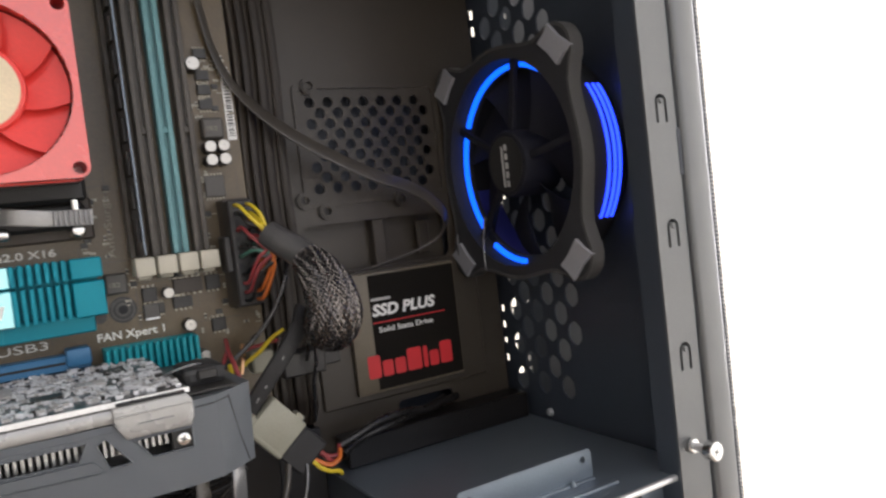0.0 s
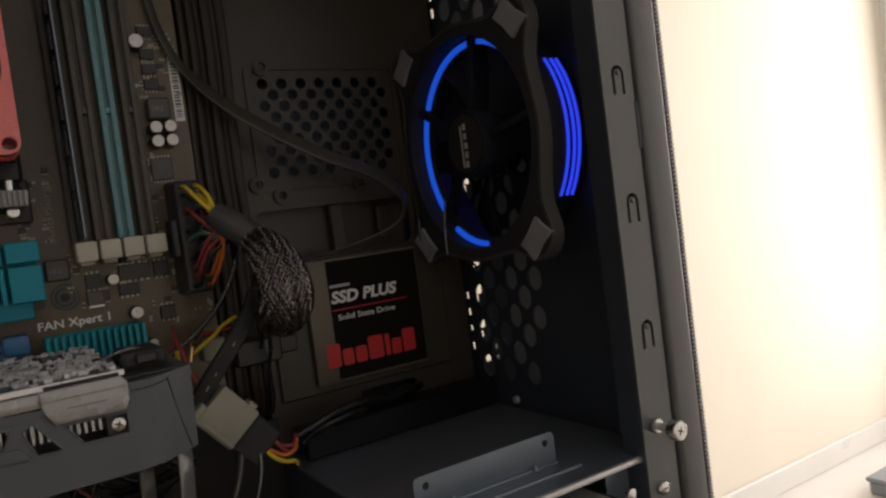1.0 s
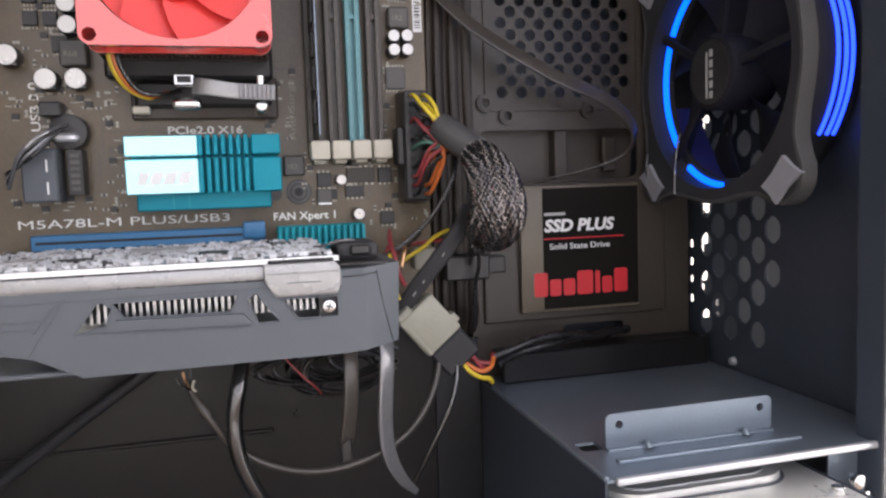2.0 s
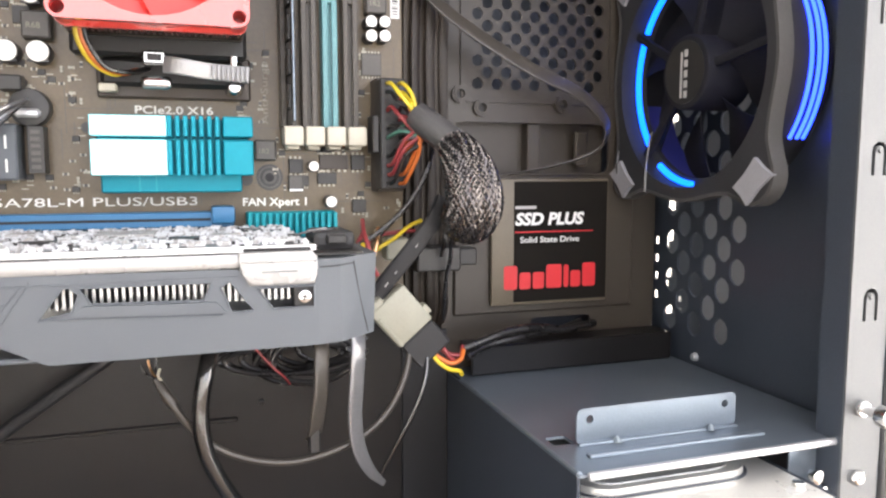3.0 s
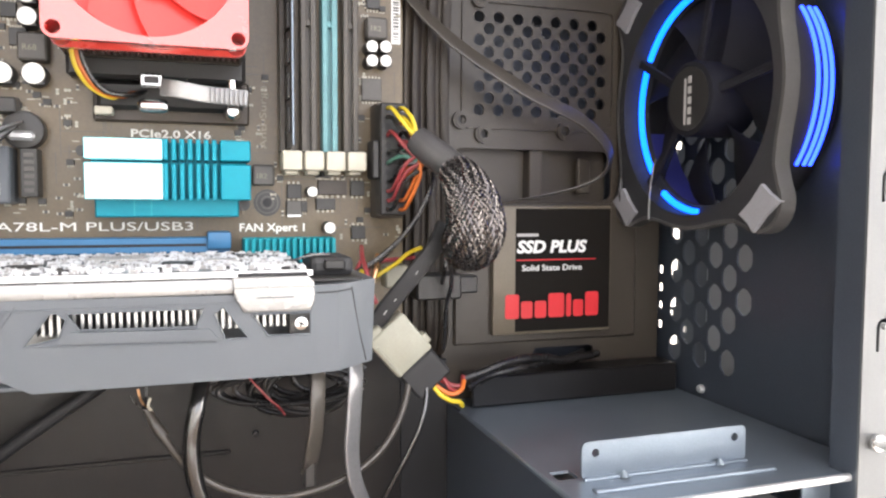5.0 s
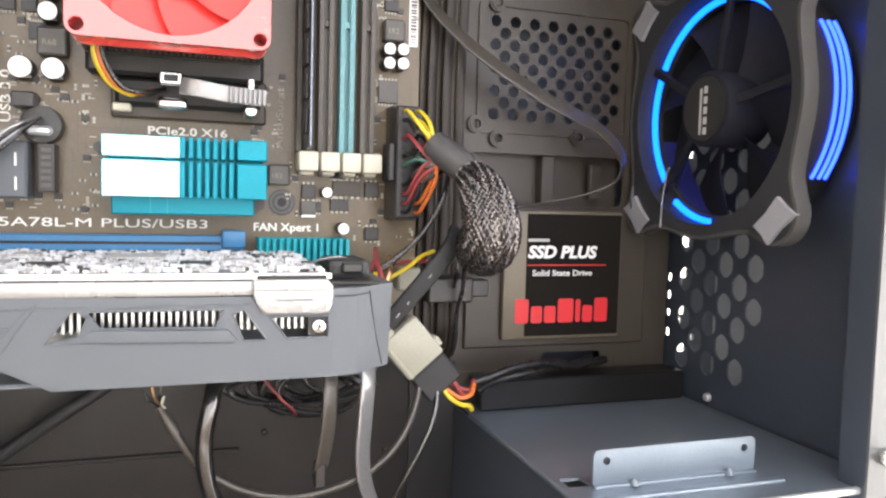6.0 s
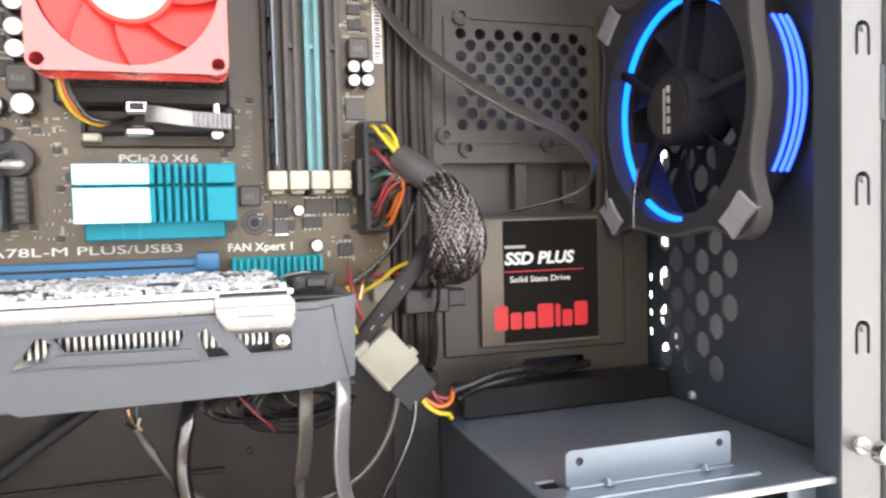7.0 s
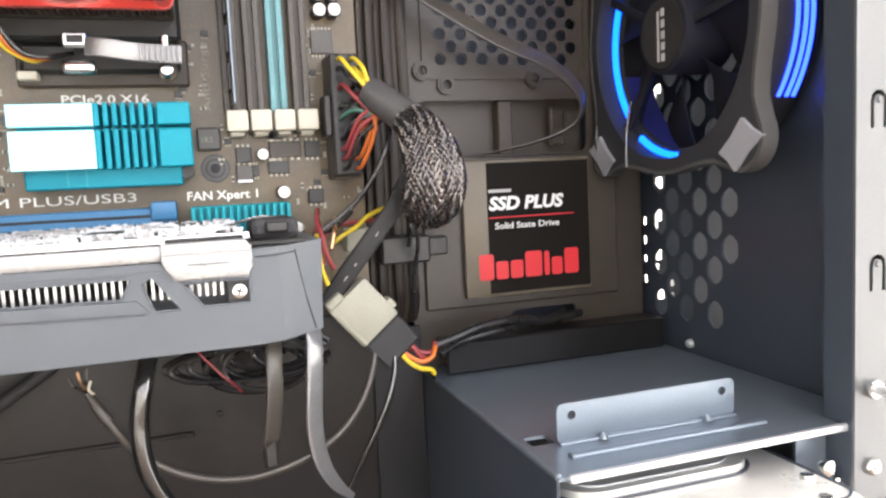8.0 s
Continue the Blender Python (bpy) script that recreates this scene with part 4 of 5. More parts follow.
for a in (0, 90):
    part("cross_recess", box((-1.3, -0.06, -0.28), (1.3, 0.05, 0.28), 0, m=Matrix.Translation((-43.5, GY - 0.5, 238.5)) @ Matrix.Rotation(radians(a + 20), 4, "Y")), CHIP, sc)
gp = part("card_board", box((-178, -89.0, 255.4), (-39.5, 12, 257.0), 0.2), PCB_GPU, gpu, "black circuit board crowded with shiny parts")
part("board_edge", box((-178, -89.4, 255.2), (-39.3, -89.0, 257.1), 0), SOLDER, gp)
rng = random.Random(5)
shiny, matt, white = bmesh.new(), bmesh.new(), bmesh.new()
for _ in range(1250):
    x, y = rng.uniform(-176, -43), rng.uniform(-86, 4)
    w, d, h = rng.uniform(0.8, 3.2), rng.uniform(0.6, 2.4), rng.uniform(0.4, 1.5)
    r = rng.random()
    bmx = shiny if r < 0.66 else matt if r < 0.75 else white
    box((x, y, 256.95), (x + w, y + d, 257 + h), 0, bmx)
    if r > 0.75:
        for s in (0, 1):
            box((x + s * w - 0.25, y, 256.95), (x + s * w + 0.25, y + d, 257.15 + h), 0, shiny)
part("solder_joint", shiny, SOLDER, gp)["kind"] = "stuff"
part("dark_component", matt, CHIP, gp)["kind"] = "stuff"
part("ceramic_component", white, INK_GREY, gp)["kind"] = "stuff"
for k, (x, y, w, d) in enumerate(((-160, -60, 13, 13), (-140, -66, 12, 9), (-118, -40, 22, 22), (-90, -62, 11, 9), (-74, -50, 11, 9), (-62, -30, 9, 12), (-152, -25, 9, 12))):
    part("memory_chip", box((x, y, 257), (x + w, y + d, 258.4), 0.25), CHIP if k % 2 else INK_GREY, gp)
    part("chip_leg_row", box((x + 0.6, y - 0.9, 257), (x + w - 0.6, y + d + 0.9, 257.35), 0), SOLDER, gp)
# layered bright end bracket under the board
b = bmesh.new()
bot = [(-62.6, 243.2), (-40.4, 243.2), (-38.9, 246.0), (-38.9, 253.2), (-41.0, 255.2), (-66.2, 255.2), (-66.2, 249.0)]
plate(bot, [], xz(GY - 1.8), 15.0, b)
bmesh.ops.bevel(b, geom=[e for e in b.edges if abs(e.verts[0].co.y - (GY - 1.8)) < 0.01 and abs(e.verts[1].co.y - (GY - 1.8)) < 0.01 and len(e.link_faces) == 2 and abs(e.link_faces[0].normal.dot(e.link_faces[1].normal)) < 0.5],
                offset=0.8, segments=3, affect="EDGES", profile=0.5)
eb = part("end_bracket", b, SILVER_PAINT, gpu, "pale moulded end bracket", smooth=True)
part("seam", box((-58.5, GY - 1.95, 247.9), (-46.0, GY - 1.7, 248.3), 0.08), SHROUD, eb)
part("lip", box((-65.6, GY - 2.3, 251.4), (-39.2, GY - 1.4, 252.0), 0.2), SILVER_PAINT, eb)
part("mounting_notch", box((-64.6, GY - 1.2, 255.2), (-41.2, GY + 11, 256.4), 0.3), HOLLOW_SHADE, eb)
part("slot_bracket", box((-223, -92, 216), (-222, 14, 262), 0.3), ZINC, gpu)

plug = thing("power_plug", (-29, -60, 252), "black power plug with leads at the card's end", "plug")
part("body", box((-38.0, -73, 252.9), (-21.5, -49, 260.4), 2.4, seg=2), BLACK_SOFT, plug)
part("clip", box((-33, -75, 255.4), (-25, -71, 259.4), 0.8), BLACK, plug)
for k in range(2):
    part("lead", sweep([(-33 + 4 * k, -53, 255.5), (-29 + 3 * k, -46, 257), (-26 + 2 * k, -34, 256), (-24 + 2 * k, -8, 248), (-23 + 2 * k, 4, 236)], 1.2, seg=8), CABLE, plug, smooth=True)
part("flat_lead", sweep([(-43, -62, 258.3), (-38, -65, 260.0), (-32, -65, 260.6), (-26, -60, 258.5), (-23, -50, 255.5)], 1.5, 0.5, 8, 8), RIBBON_PALE, plug, "pale grey flat lead over the plug", smooth=True)

# ---- solid-state drive ----
ssd = thing("solid_state_drive", (109, 24, 202), "black solid-state drive with white and red label print", "solid-state drive")
part("mounting_plate", box((52.5, TRAY_Y - 2.2, 203.6), (164.5, TRAY_Y - 0.05, 281.2), 0.8), STEEL, case, "pressed steel drive mounting plate")
SY = 20.6
part("shell", box((73.0, SY, 208.6), (145.2, TRAY_Y - 2.4, 279.2), 0.9, seg=2), SSD_BODY, ssd, smooth=True)
part("label", box((86.0, SY - 0.12, 210.2), (144.4, SY + 0.2, 277.6), 0.1), SSD_LABEL, ssd, "glossy black printed label")
LY = SY - 0.16
lettering("lettering", "SSD PLUS", (86.8, LY, 253.6), 9.2, INK_WHITE, ssd, width=42.6, bold=0.34, shear=0.18)
part("small_logo", box((86.8, LY - 0.08, 262.4), (99.5, LY + 0.1, 264.0), 0), INK_GREY, ssd, "small pale logo bar")
part("rule", box((86.6, LY - 0.08, 249.2), (135.2, LY + 0.1, 249.8), 0), INK_RED, ssd, "thin red rule")
lettering("lettering", "Solid State Drive", (89.9, LY, 243.6), 4.5, INK_WHITE, ssd, width=36.6, bold=0.04)
x = 80.2
for w, h, notch in ((8.6, 13.4, 1), (7.4, 9.4, 1), (7.6, 9.4, 0), (10.2, 13.4, 1), (3.6, 13.0, 0), (6.8, 9.4, 1), (8.8, 13.6, 0)):
    shape = rounded(x, 217.4, x + w - 0.5, 217.4 + h, 1.4, 3)
    part("logo_block", plate(shape, [], xz(LY - 0.1), 0.2), INK_RED, ssd, "red logo block")
    x += w + 0.75

# ---- case fan with light ring ----
fan = thing("case_fan", (165, -37.6, 272), "black round case fan with glowing blue light rings", "fan")
FY, FZ, X0, X1 = -37.6, 331.8, 149.5, 184.0


def yz(x):
    return lambda u, v, d: (x + d, u, v)


def frame_outline(grow):
    """A square frame with hollowed sides and broad round corners."""
    out = []
    for q in range(4):
        side = [(61.2 + 2.2 * math.cos(math.pi * v / 34) + grow, v) for v in (-35, -30, -24, -18, -12, -6, 0, 6, 12, 18, 24, 30, 35)]
        side += [(50.2 + (13.2 + grow) * math.cos(radians(a)), 50.2 + (13.2 + grow) * math.sin(radians(a))) for a in (-32, -15, 0, 15, 30, 45, 60, 75, 90, 105, 122)]
        c, s = round(math.cos(q * math.pi / 2)), round(math.sin(q * math.pi / 2))
        out += [(FY + u * c - v * s, FZ + u * s + v * c) for u, v in side]
    return out


part("front_frame", plate(frame_outline(-1.0), [ring(FY, FZ, 56.9, 60)], yz(X0 + 1.6), 5.0), FAN_BLACK, fan, "matt black frame with four ears")
part("frame_rim", plate(frame_outline(0.8), [frame_outline(-1.0)], yz(X0 + 1.2), 7.5), FAN_RIM, fan, "grey outer rim of the frame", smooth=True)
b = plate(ring(FY, FZ, 59.2, 60), [ring(FY, FZ, 56.9, 60)], yz(X0 + 6.6), X1 - X0 - 8)
part("barrel", b, FAN_BLACK, fan, smooth=True)
part("rear_frame", plate(ring(FY, FZ, 59.2, 60), [ring(FY, FZ, 57.0, 60)], yz(X1 - 4.0), 3.6), FAN_BLACK, fan)
for sy in (-1, 1):
    for sz in (-1, 1):
        cy, cz = FY + sy * 53.3, FZ + sz * 53.2
        pts = [(0.5, -10.4), (5.6, -6.2), (11.4, -3.0), (3.2, 3.0), (-3.6, 10.4), (-7.4, 6.2), (-12.6, 2.8), (-5.6, -3.2)]
        turn = [(cy + u * sy, cz + v * sz) for u, v in pts]
        part("corner_pad", plate(turn, [], yz(X0 - 0.4), 2.6), PAD, fan, "grey rubber corner pad")


def arc_band(r0, r1, x0, x1, a0, a1):
    b = bmesh.new()
    n = max(6, int(abs(a1 - a0) / 3))
    rows = []
    for k in range(n + 1):
        a = radians(a0 + (a1 - a0) * k / n)
        rows.append([b.verts.new((x, FY + r * math.cos(a), FZ + r * math.sin(a))) for r, x in ((r0, x0), (r1, x0), (r1, x1), (r0, x1))])
    for k in range(n):
        for s in range(4):
            b.faces.new((rows[k][s], rows[k][(s + 1) % 4], rows[k + 1][(s + 1) % 4], rows[k + 1][s]))
    b.faces.new(rows[0])
    b.faces.new(rows[-1][::-1])
    return b


# Blue arc of the liner holds the LED glow in its colour; the rest stays dark.
part("lit_liner", arc_band(56.3, 56.85, 165.0, 183.0, -104, -12), FAN_LED_GLOW, fan, "inner liner with the LED glow in its blue colour", smooth=True)
part("dark_liner", arc_band(56.3, 56.85, 165.0, 183.0, -11.8, 255.8), FAN_BLADE, fan, smooth=True)
for a0, a1, r in ((30, 96, 52.5), (-41, 24, 52.5), (-87, -55, 54.0), (102, 168, 52.5), (174, 240, 52.5)):
    part("light_ring", arc_band(r, r + 2.6, 159.5, 161.5, a0, a1), LED, fan, "glowing cyan blue ring segment")
part("ring_seat", plate(ring(FY, FZ, 56.9, 60), [ring(FY, FZ, 52.2, 60)], yz(161.6), 3.0), FAN_BLACK, fan)
for x in (171.4, 175.4, 178.8):
    part("light_line", arc_band(59.25, 60.2, x, x + 1.3, 145, 215), LED_DEEP, fan, "thin violet blue light line")
for a in (27, -45, 99, 171):
    ang = radians(a)
    b = sweep([(156, FY + 14 * math.cos(ang), FZ + 14 * math.sin(ang)), (158, FY + 57 * math.cos(ang), FZ + 57 * math.sin(ang))], 2.2, 1.4, seg=8, n=4, up=(1, 0, 0))
    part("strut", b, FAN_BLADE, fan)
part("fan_wire", sweep([(150.0, -14, 304), (149.8, -12, 299), (149.8, -9.2, 286), (150.2, -8, 272.5)], 0.55, seg=8), RIBBON_PALE, fan, smooth=True)
hubp = part("hub", rod((179, FY, FZ), (151.5, FY, FZ), 18.5, 40, bevel=2.0), FAN_BLADE, fan, smooth=True)
part("hub_badge", rod((151.5, FY, FZ), (151.2, FY, FZ), 15.5, 36), BLACK, hubp)
b = bmesh.new()
for k in range(5):
    box((151.0, FY - 2.8, FZ - 12.6 + 5.0 * k), (151.18, FY - 0.2, FZ - 9.2 + 5.0 * k), 0, b)
part("badge_mark", b, INK_GREY, hubp)
part("badge_stripe", box((151.0, FY + 1.2, FZ - 12.5), (151.18, FY + 2.8, FZ + 10), 0.05), INK_GREY, hubp)
for k in range(7):
    a0 = k * 360 / 7 - 34
    part("blade", blade(FY, 163.0, 182.0, FZ, 17.5, 54.6, a0, -14, 57, 0.8, 6, "x"), FAN_BLADE, fan, smooth=True)

# ---- cables and plugs ----
pc = thing("main_power_cable", (20, -15, 250), "black 24-pin power cable in a braided sleeve, plugged into the board", "cable")
plug24 = part("plug", box((4.6, -6.5, 274.6), (17.2, 6.0, 327.4), 0.7), BLACK, pc, "black 24-pin plug")
for k in range(12):
    part("wire_well", rod((8.0, -6.3, 277.2 + 4.36 * k), (8.0, -6.9, 277.2 + 4.36 * k), 1.5, 10), HOLLOW_SHADE, plug24)
    part("wire_well", rod((13.8, -6.3, 277.2 + 4.36 * k), (13.8, -6.9, 277.2 + 4.36 * k), 1.5, 10), HOLLOW_SHADE, plug24)
part("plug_clip", box((1.4, -4, 292), (4.6, 8, 310), 0.6), BLACK, plug24)
rng = random.Random(21)
WIRES = [(WIRE_Y, 325.0, 8), (WIRE_Y, 325.0, 13.8), (WIRE_Y, 320.8, 13.8), (CABLE, 320.8, 8), (WIRE_R, 316.4, 13.8), (WIRE_R, 312.0, 8), (CABLE, 312.0, 13.8), (WIRE_R, 307.6, 13.8), (CABLE, 303.4, 8), (WIRE_G, 303.4, 13.8),
         (CABLE, 299.0, 13.8), (WIRE_G, 299.0, 8), (WIRE_O, 294.6, 13.8), (CABLE, 290.2, 8), (WIRE_O, 290.2, 13.8), (WIRE_R, 285.9, 8), (WIRE_O, 281.5, 13.8), (WIRE_R, 281.5, 8), (WIRE_O, 277.2, 13.8), (CABLE, 277.2, 8)]
for m, z, x in WIRES:
    bow = (325 - z) / 48
    tx, tz = 21 + rng.uniform(-3.2, 3.2), 306 + rng.uniform(-3.5, 3.5)
    if z > 318:
        mid = [(x + 0.5, -13, z - 1), (x + 3, -18, z - 6), (tx - 3, -20, tz + 5)]
    else:
        mid = [(x + 0.5 + bow, -11 - 2 * bow, z + 1.5), (x + 3 + 2.5 * bow, -16 - 3 * bow, z + (tz - z) * 0.5), (tx + bow, -19 - 2 * bow, tz - 3 - 3 * bow)]
    part("wire", sweep([(x, -6, z), *mid, (tx, -20, tz), (tx + 6, -25, tz - 4)], 0.95, seg=8, n=7), m, pc, smooth=True)
part("heat_shrink", sweep([(19, -18.5, 309.5), (24, -24, 304), (31, -31, 297), (36, -38, 289)], 6.9, seg=24, radii=[0.92, 1.0, 1.03, 1.16]), SHRINK, pc, "grey heat-shrink collar", smooth=True)
SLEEVE = [(32, -35, 294.5), (33.4, -44, 288), (34.4, -51, 279.5), (34.6, -54, 270), (34.6, -49, 263.5), (35.5, -37, 261), (37.4, -23, 263), (39, -12, 266)]
SLEEVE_R = [1.04, 1.32, 1.55, 1.66, 1.58, 1.3, 0.95, 0.7]
sleeve = part("sleeve", sweep(SLEEVE, 7.2, seg=32, n=8, radii=SLEEVE_R), BLACK_SOFT, pc, "woven black braided sleeve", smooth=True)


def weave(path, radii, radius, count, turns, sign, phase, bm):
    """One set of filaments wound round a bent sleeve, rising and dipping as they cross."""
    line = [Vector(p) for p in curve_points(path, 12)]
    n = len(line)
    side = Vector((1, 0.2, 0.1))
    frames = []
    for i, p in enumerate(line):
        d = (line[min(i + 1, n - 1)] - line[max(i - 1, 0)]).normalized()
        side = (side - d * side.dot(d)).normalized()
        g = i / (n - 1) * (len(radii) - 1)
        j = min(int(g), len(radii) - 2)
        frames.append((p, side.copy(), d.cross(side), radius * (radii[j] + (radii[j + 1] - radii[j]) * (g - j))))
    jit = random.Random(4 + sign)
    for s in range(count):
        a0 = 2 * math.pi * (s + jit.uniform(-0.18, 0.18)) / count
        rows = []
        for i, (p, u, v, r) in enumerate(frames):
            a = a0 + sign * 2 * math.pi * turns * i / (n - 1)
            rr = r + 0.34 * math.cos(math.pi * i / 2 + phase + s * math.pi)
            wide = 0.30 * 2 * math.pi / count
            ring_ = []
            for da, dr in ((-wide, 0), (0, 0.34), (wide, 0), (0, -0.2)):
                c = u * math.cos(a + da) + v * math.sin(a + da)
                ring_.append(bm.verts.new(p + c * (rr + dr)))
            rows.append(ring_)
        for i in range(n - 1):
            for q in range(4):
                bm.faces.new((rows[i][q], rows[i][(q + 1) % 4], rows[i + 1][(q + 1) % 4], rows[i + 1][q]))


b = bmesh.new()
weave(SLEEVE, SLEEVE_R, 7.55, 34, 0.95, 1, 0.0, b)
weave(SLEEVE, SLEEVE_R, 7.55, 34, 0.95, -1, math.pi, b)
part("filament", b, FILAMENT, sleeve, "glossy crossing black filaments", smooth=True)["kind"] = "stuff"
b = bmesh.new()
rng = random.Random(31)
seam_at, seam_dir = Vector((34.4, -36.6, 291.4)), Vector((4.6, -7.2, -8.0)).normalized()
su = seam_dir.orthogonal().normalized()
sv = seam_dir.cross(su)
for k in range(46):
    a = 2 * math.pi * k / 46
    p = seam_at + (su * math.cos(a) + sv * math.sin(a)) * 8.1
    q = seam_at + seam_dir * rng.uniform(0.6, 2.4) + (su * math.cos(a + 0.1) + sv * math.sin(a + 0.1)) * rng.uniform(8.5, 9.4)
    rod(p, q, 0.26, 5, bm=b)
part("frayed_edge", b, PAD, pc, "pale frayed edge of the sleeve")["kind"] = "stuff"

flat = solid("front_panel_cable", sweep([(8, 14, 432), (13, 14, 405), (23, 13, 384), (45, 5, 360.4), (82, 0, 337.6), (113, 0, 324.4), (131, 3, 311), (135, 8, 301), (130, 13, 293.4), (112, 16, 287), (84, 16, 282), (60, 10, 278.5), (44, 0, 274)], 4.1, 0.75, 16, 8, up=(0.15, -0.75, 0.65),
              radii=[0.5, 0.55, 0.7, 0.95, 1, 1, 1, 0.95, 0.8, 0.6, 0.45, 0.4, 0.4]), RIBBON, "flat dark grey front panel cable drooping over the tray", "cable", smooth=True)

# upright leads in the tray's cable gap
for k, x in enumerate((25.6, 29.4, 33.4, 37.6, 41.6, 45.2)):
    y = (21, 18, 22, 19, 22, 20)[k]
    solid("upright_lead", sweep([(x - 1.5, y, 478), (x + 0.8, y - 1, 410), (x - 0.6, y, 340), (x + 0.7, y + 1, 280), (x - 0.4, y, 226), (x + 0.4, y + 3, 210), (x, y + 9, 199)], 2.5, 1.3, 12, 8, up=(0.3 - 0.1 * k, -1, 0)), LEAD if k % 2 else RIBBON_DULL,
          "black lead running upright beside the motherboard", "cable", "upright leads", smooth=True)

mol = thing("molex_plug", (10, -20, 200), "yellowed white four-pin plug joined to a black socket", "plug")
ax = Vector((14.6, 0, -17.2)).normalized()
turn = Matrix.Translation((9.9, -20, 215.2)) @ Matrix.Rotation(math.atan2(-ax.z, ax.x), 4, "Y")
part("plug_body", box((-11.3, -4.5, -10.6), (11.0, 4.5, 10.6), 1.3, seg=2, m=turn), MOLEX, mol, "yellowed white plug shell", smooth=True)
part("plug_rib", box((-14.4, -3.6, -9.8), (-8.6, 4.0, -1.5), 0.8, m=turn), MOLEX, mol)
part("plug_lug", box((3.0, -4.0, 9.8), (8.0, 3.0, 12.6), 0.6, m=turn), MOLEX, mol)
part("plug_key", box((-7.0, -5.1, -9.4), (10.6, -4.3, -8.0), 0.2, m=turn), MOLEX, mol)
part("socket_body", box((10.6, -5.4, -9.8), (25.5, 5.4, 9.8), 1.0, m=turn), BLACK_SOFT, mol, "black socket half")
part("lead_sleeve", sweep([(-5.5, -15, 217.5), (4.7, -19, 232.6), (16.8, -22, 248.1), (27.5, -21, 261), (34, -12, 269)], 4.1, 2.4, 16, 8, up=(0, -1, 0.3)), BLACK_SOFT, mol, "black printed flat lead", smooth=True)
b = bmesh.new()
for k in range(4):
    c = Vector((3.2 + 4.7 * k, -21.4 - 1.0 * k, 230.5 + 6.1 * k))
    box((-1.3, -0.1, -0.22), (1.3, 0.1, 0.22), 0, b, Matrix.Translation(c) @ Matrix.Rotation(radians(-53), 4, "Y"))
part("lead_print", b, INK_GREY, mol)
for m, pts in ((WIRE_Y, [(24, -21, 198), (28, -25, 192), (33, -26, 188.6), (38, -25, 187.2), (40, -23, 184.6)]), (WIRE_R, [(28, -20, 201), (31, -23, 198), (34, -24, 193.5), (38, -23, 191)]),
               (WIRE_O, [(26, -22, 196), (33, -25, 191.5), (39, -24, 192.5), (42, -20, 196)]), (WIRE_R, [(27, -18, 199), (34, -21, 195), (40, -21, 194), (43, -16, 197)])):
    part("wire", sweep(pts, 1.1, seg=8), m, mol, smooth=True)

sata = thing("drive_power_plug", (30, 6, 232), "black drive power plug with short coloured leads", "plug")
part("body", box((26, 6, 231.5), (50, 20, 244.5), 1.0), BLACK, sata)
part("nose", box((50, 9, 234), (60, 19, 243), 0.8), BLACK, sata)
part("rear_block", box((8, -3, 239.5), (19, 8, 250.5), 0.8), MOLEX, sata, "dull beige connector block")
for m, pts in ((WIRE_Y, [(27, 2, 258.5), (19, -3, 256), (12, -5, 251), (5, -7, 247.5), (0, -6, 244)]), (WIRE_R, [(24, 4, 253.5), (13, 0, 253), (4, -2, 252), (-2, -5, 248), (-4, -5, 240)]),
               (CABLE, [(40, 4, 262), (39, 0, 250), (38, 2, 240)]), (WIRE_R, [(-4, -4, 254), (-8, -9, 246), (-4, -12, 236)]), (CABLE, [(12, 2, 258), (4, -3, 252), (-6, -6, 248)]),
               (WIRE_R, [(-5, -8, 260), (-7.6, -22, 256), (-7.0, -30, 249), (-5.6, -30, 242), (-2.6, -28, 236)]), (WIRE_Y, [(-8, -22, 250), (-8.8, -30, 243), (-8.0, -30, 236), (-5.6, -28, 229.5)]),
               (COPPER, [(3, -6, 256), (1, -12, 250), (-1, -14, 243)])):
    part("lead", sweep(pts, 1.05, seg=8), m, sata, smooth=True)
solid("thin_lead", sweep([(29, -12, 297), (25, -16, 284), (15, -18, 268), (2, -18, 256), (-12, -20, 248), (-24, -24, 243)], 1.2, seg=8), CABLE, "thin black lead hanging past the power plug", "cable", smooth=True)
solid("thin_lead", sweep([(40, -6, 252), (41.5, -2, 240), (41, 4, 228), (42, 12, 205)], 1.0, seg=8), CABLE, "thin black lead hanging below the sleeve", "cable", smooth=True)

# leads lying on the ledge behind the shelf
for k, pts in enumerate(([(46, -6, 193), (58, -4, 195.5), (74, -1, 199), (92, 2, 199.5), (108, 8, 196), (124, 16, 194.8), (138, 22, 195)],
                         [(48, -8, 189), (62, -3, 193), (82, 0, 195.5), (98, 6, 196), (112, 14, 194.8), (130, 24, 196)])):
    solid("ledge_lead", sweep(pts, (2.2, 1.8)[k], seg=12), CABLE, "glossy black lead lying on the ledge", "cable", "ledge leads", smooth=True)

# loose leads below the graphics card
solid("thick_cable", sweep([(-70, 5, 232), (-75, -25, 214), (-78, -40, 202), (-81, -42, 184), (-79, -42, 166), (-71, -39, 147), (-58, -32, 124)], 3.5, seg=16), CABLE_GLOSS, "thick glossy black mains cable below the card", "cable", smooth=True)
fl = thing("flat_data_cable", (-32, -38, 168), "flat dark data cable hanging below the card", "cable")
part("ribbon", sweep([(-26, -5, 232), (-29, -28, 214), (-30.5, -40, 205), (-31.5, -42, 188), (-33.5, -40, 172), (-34, -34, 166)], 3.6, 0.9, 14, 8, up=(0.25, -1, 0)), RIBBON, fl, smooth=True)
part("plug_end", box((-36.5, -40, 160), (-31.5, -34, 171), 0.8), BLACK, fl)
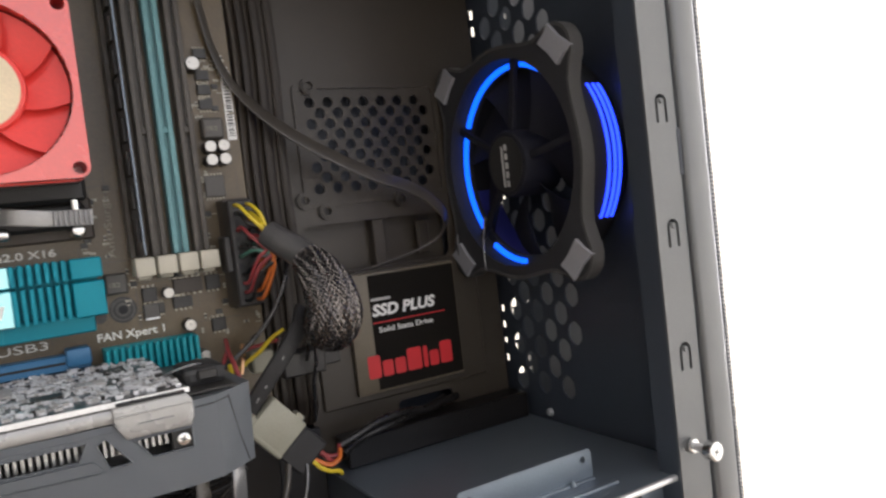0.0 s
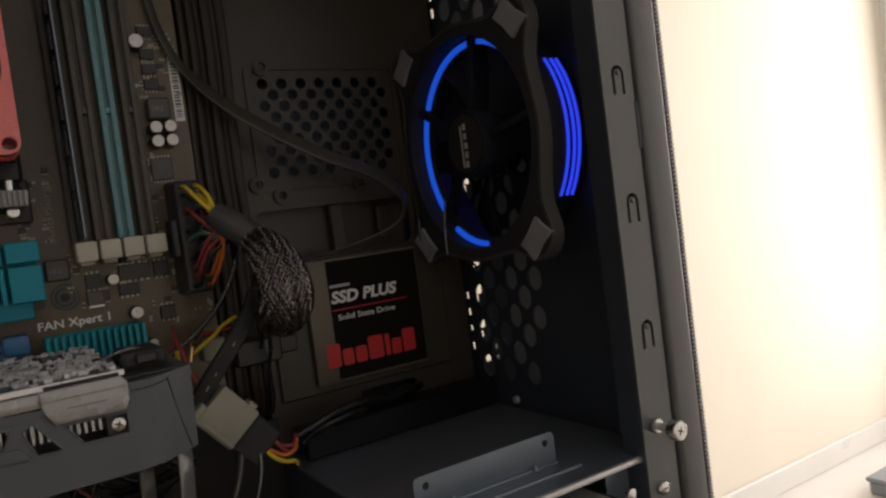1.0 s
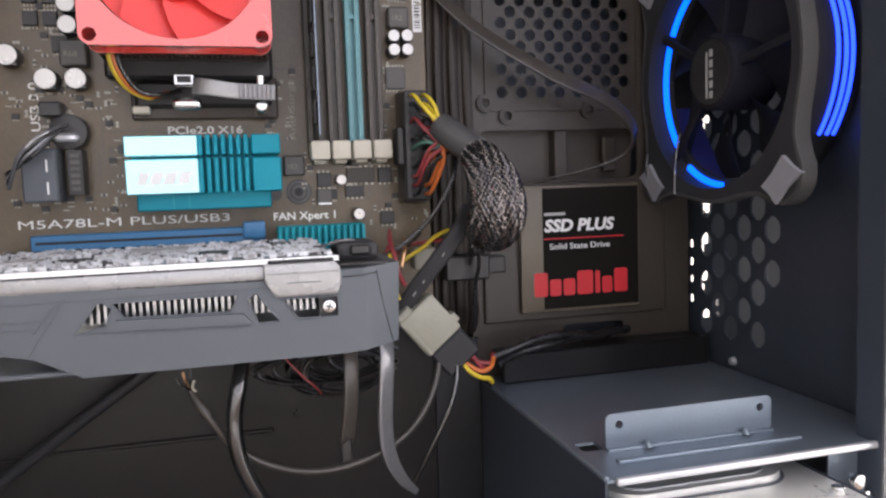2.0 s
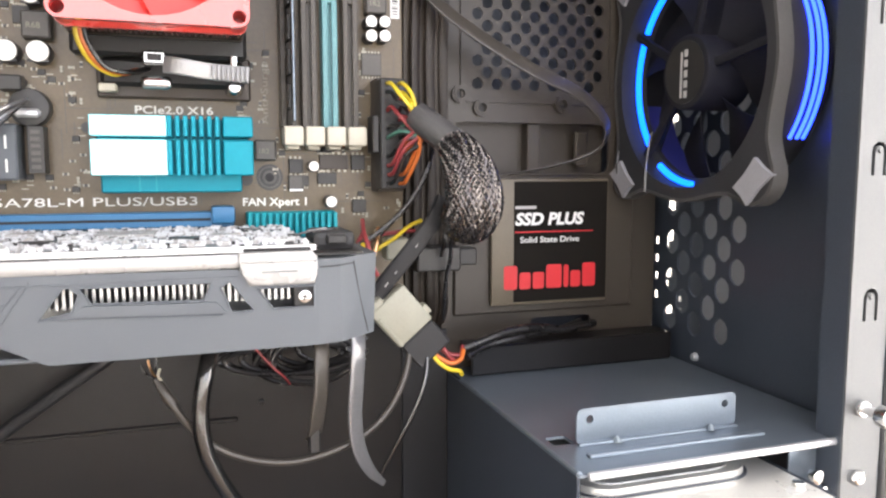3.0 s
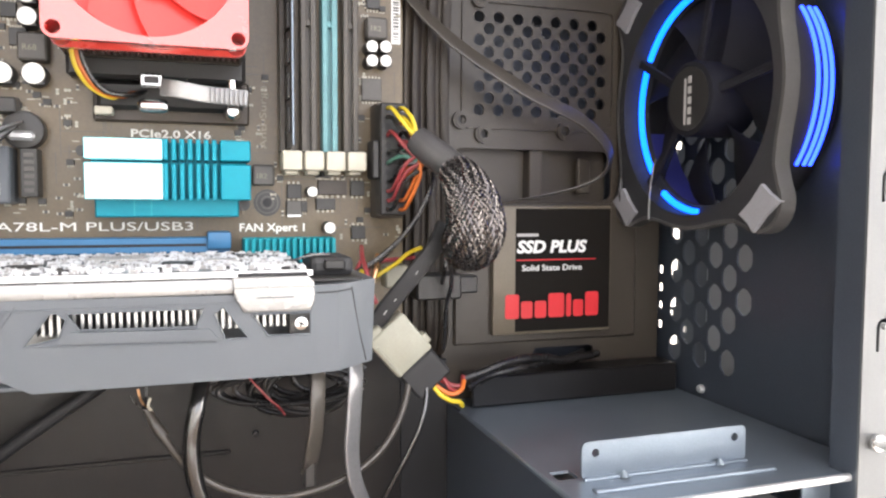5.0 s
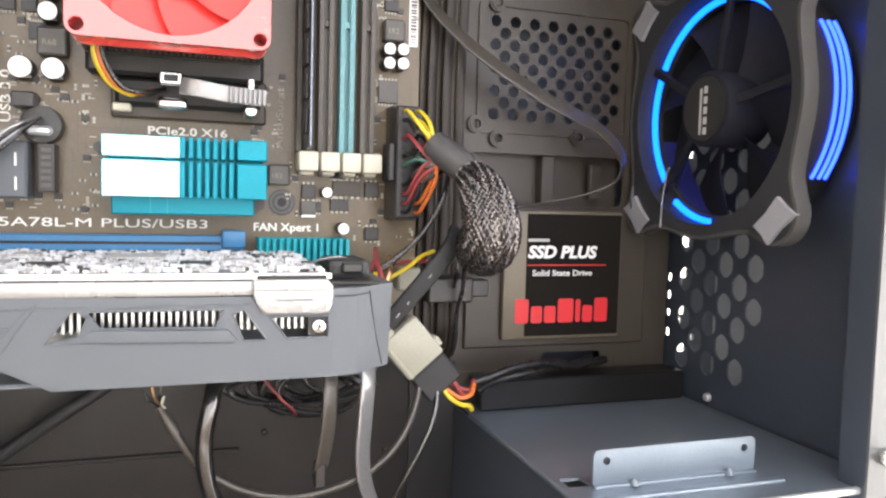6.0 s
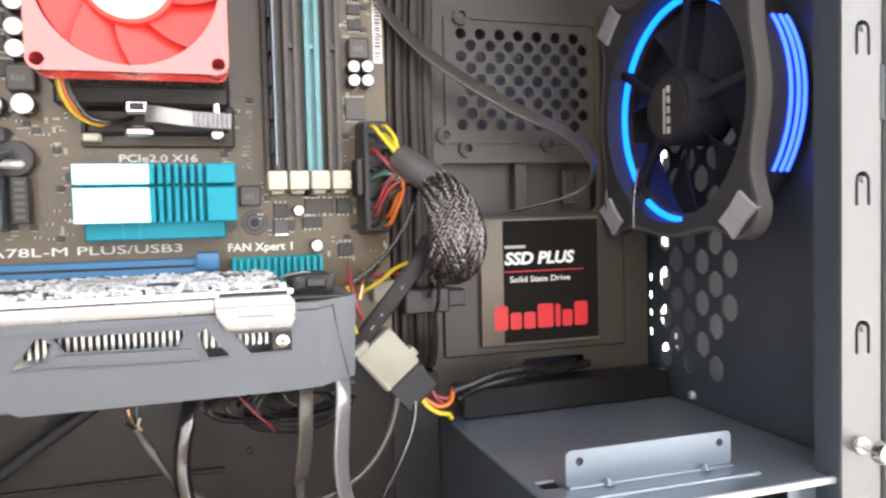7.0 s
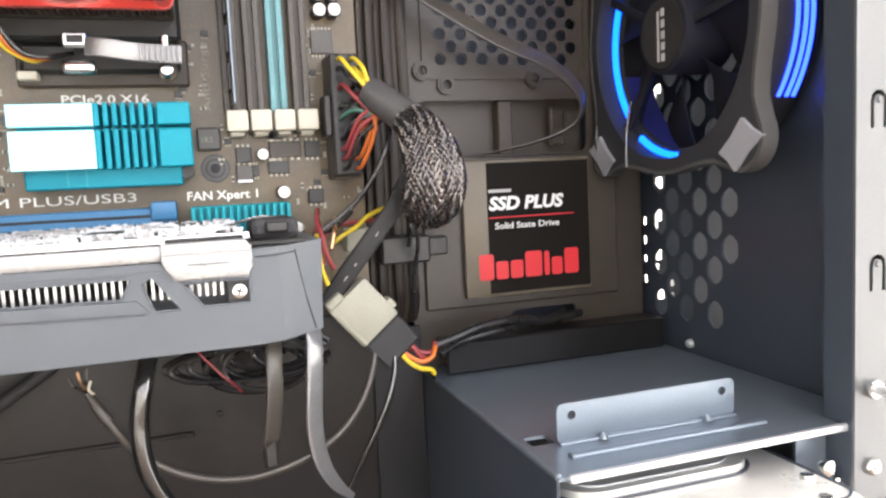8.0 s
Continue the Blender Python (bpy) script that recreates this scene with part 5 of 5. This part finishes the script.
solid("flat_data_cable", sweep([(-14, -5, 232), (-14, -28, 218), (-14.4, -40, 208), (-15.8, -42, 190), (-16.6, -42, 174), (-14.6, -41, 160), (-9, -37, 148), (-1, -30, 138)], 3.7, 1.0, 14, 8, up=(0.3, -1, 0.1), radii=[1, 1, 1, 1, 1, 0.95, 0.75, 0.4]), RIBBON_PALE,
      "glossy grey flat data cable hanging below the card", "cable", smooth=True)
solid("loop_lead", sweep([(-98, -38, 199), (-93, -40, 190), (-82, -38, 173), (-66, -38, 162), (-46, -38, 157), (-26, -38, 159.5), (-8, -36, 167), (4, -32, 178), (12, -26, 193), (15, -18, 208)], 1.5, seg=10), RIBBON,
      "thin dark lead in a low loop below the card", "cable", smooth=True)
solid("loop_lead", sweep([(20, -18, 210), (22, -24, 196), (19, -28, 182), (13, -28, 168), (6, -26, 154), (-1, -22, 138)], 1.2, seg=10), CABLE_GLOSS, "thin black lead falling beside the cage", "cable", smooth=True)
fr = thing("frayed_lead", (-98, -40, 196), "cut lead with bare frayed wire ends", "cable")
for k, (dx, dz, m) in enumerate(((-2.6, 8, COPPER), (0.5, 9, CABLE), (-5, 6.5, CABLE), (2.0, 5, IVORY))):
    part("strand", sweep([(-97 + 0.4 * k, -38, 198), (-98 + dx * 0.6, -38.5 - k, 198 + dz * 0.6), (-98 + dx, -38 - k, 199 + dz)], 0.55, seg=6), m, fr, smooth=True)
part("sheath", sweep([(-97.4, -38, 198.6), (-94.6, -39.5, 193), (-91.5, -40, 188)], 2.0, seg=12, radii=[0.7, 1.1, 1.2]), RIBBON, fr, smooth=True)
coil = thing("coiled_leads", (-40, -12, 185), "loose coil of thin black leads below the card", "cable")
rng = random.Random(9)
for k in range(11):
    cx, cz, rx, rz, yy = -30 + rng.uniform(-13, 13), 197 + rng.uniform(-4, 4), 24 + rng.uniform(-8, 8), 8 + rng.uniform(-2, 3), -12 + rng.uniform(-9, 9)
    pts = [(cx + rx * math.cos(a), yy + 5 * math.sin(a * 0.5), cz + rz * math.sin(a)) for a in [radians(20 + 32 * q) for q in range(11)]]
    part("turn", sweep(pts, 1.25, seg=8, n=5), CABLE, coil, smooth=True)
solid("red_lead", sweep([(-62, -28, 212), (-57, -32, 206), (-50, -34, 198), (-46, -33, 194), (-43, -28, 189)], 0.5, seg=8), WIRE_R, "thin dark red lead below the card", "cable", smooth=True)
# Dark tube in place of the soft shadow on the lower tray.
solid("shadow_tube", sweep([(-190, 12, 150), (-165, 8, 168), (-140, 4, 186), (-112, 6, 205), (-90, 8, 226)], 3.0, seg=12), BLACK_SOFT, "dark tube standing in for a shadow slanting across the tray", "cable", smooth=True)
solid("fan_lead", sweep([(160, 22, 306), (154, 23, 300), (150, 20, 290), (150.5, 19, 280), (156, 22, 268)], 1.1, seg=8), CABLE, "thin black lead of the case fan", "cable", smooth=True)
for k in range(4):
    solid("header_lead", sweep([(-171, -2 + k, 292 - 2 * k), (-164, -5 - k, 296 + k), (-157, -7, 301 + 2 * k), (-151, -3, 308 + k), (-147, 6, 314)], 0.9, seg=8), RIBBON_PALE if k % 2 else CABLE, "thin grey lead at the board's header", "cable", "header leads", smooth=True)
# small screws on the tray and case floor
for x, z in ((-52, 166), (10, 152)):
    solid("tray_screw", rod((x, TRAY_Y - (2.5 if x < 22 else 0), z), (x, TRAY_Y - (4.6 if x < 22 else 2.2), z), 1.5, 14, bevel=0.4), STEEL_SHADED, "small dark screw in the tray", "screw", "tray screws", smooth=True)
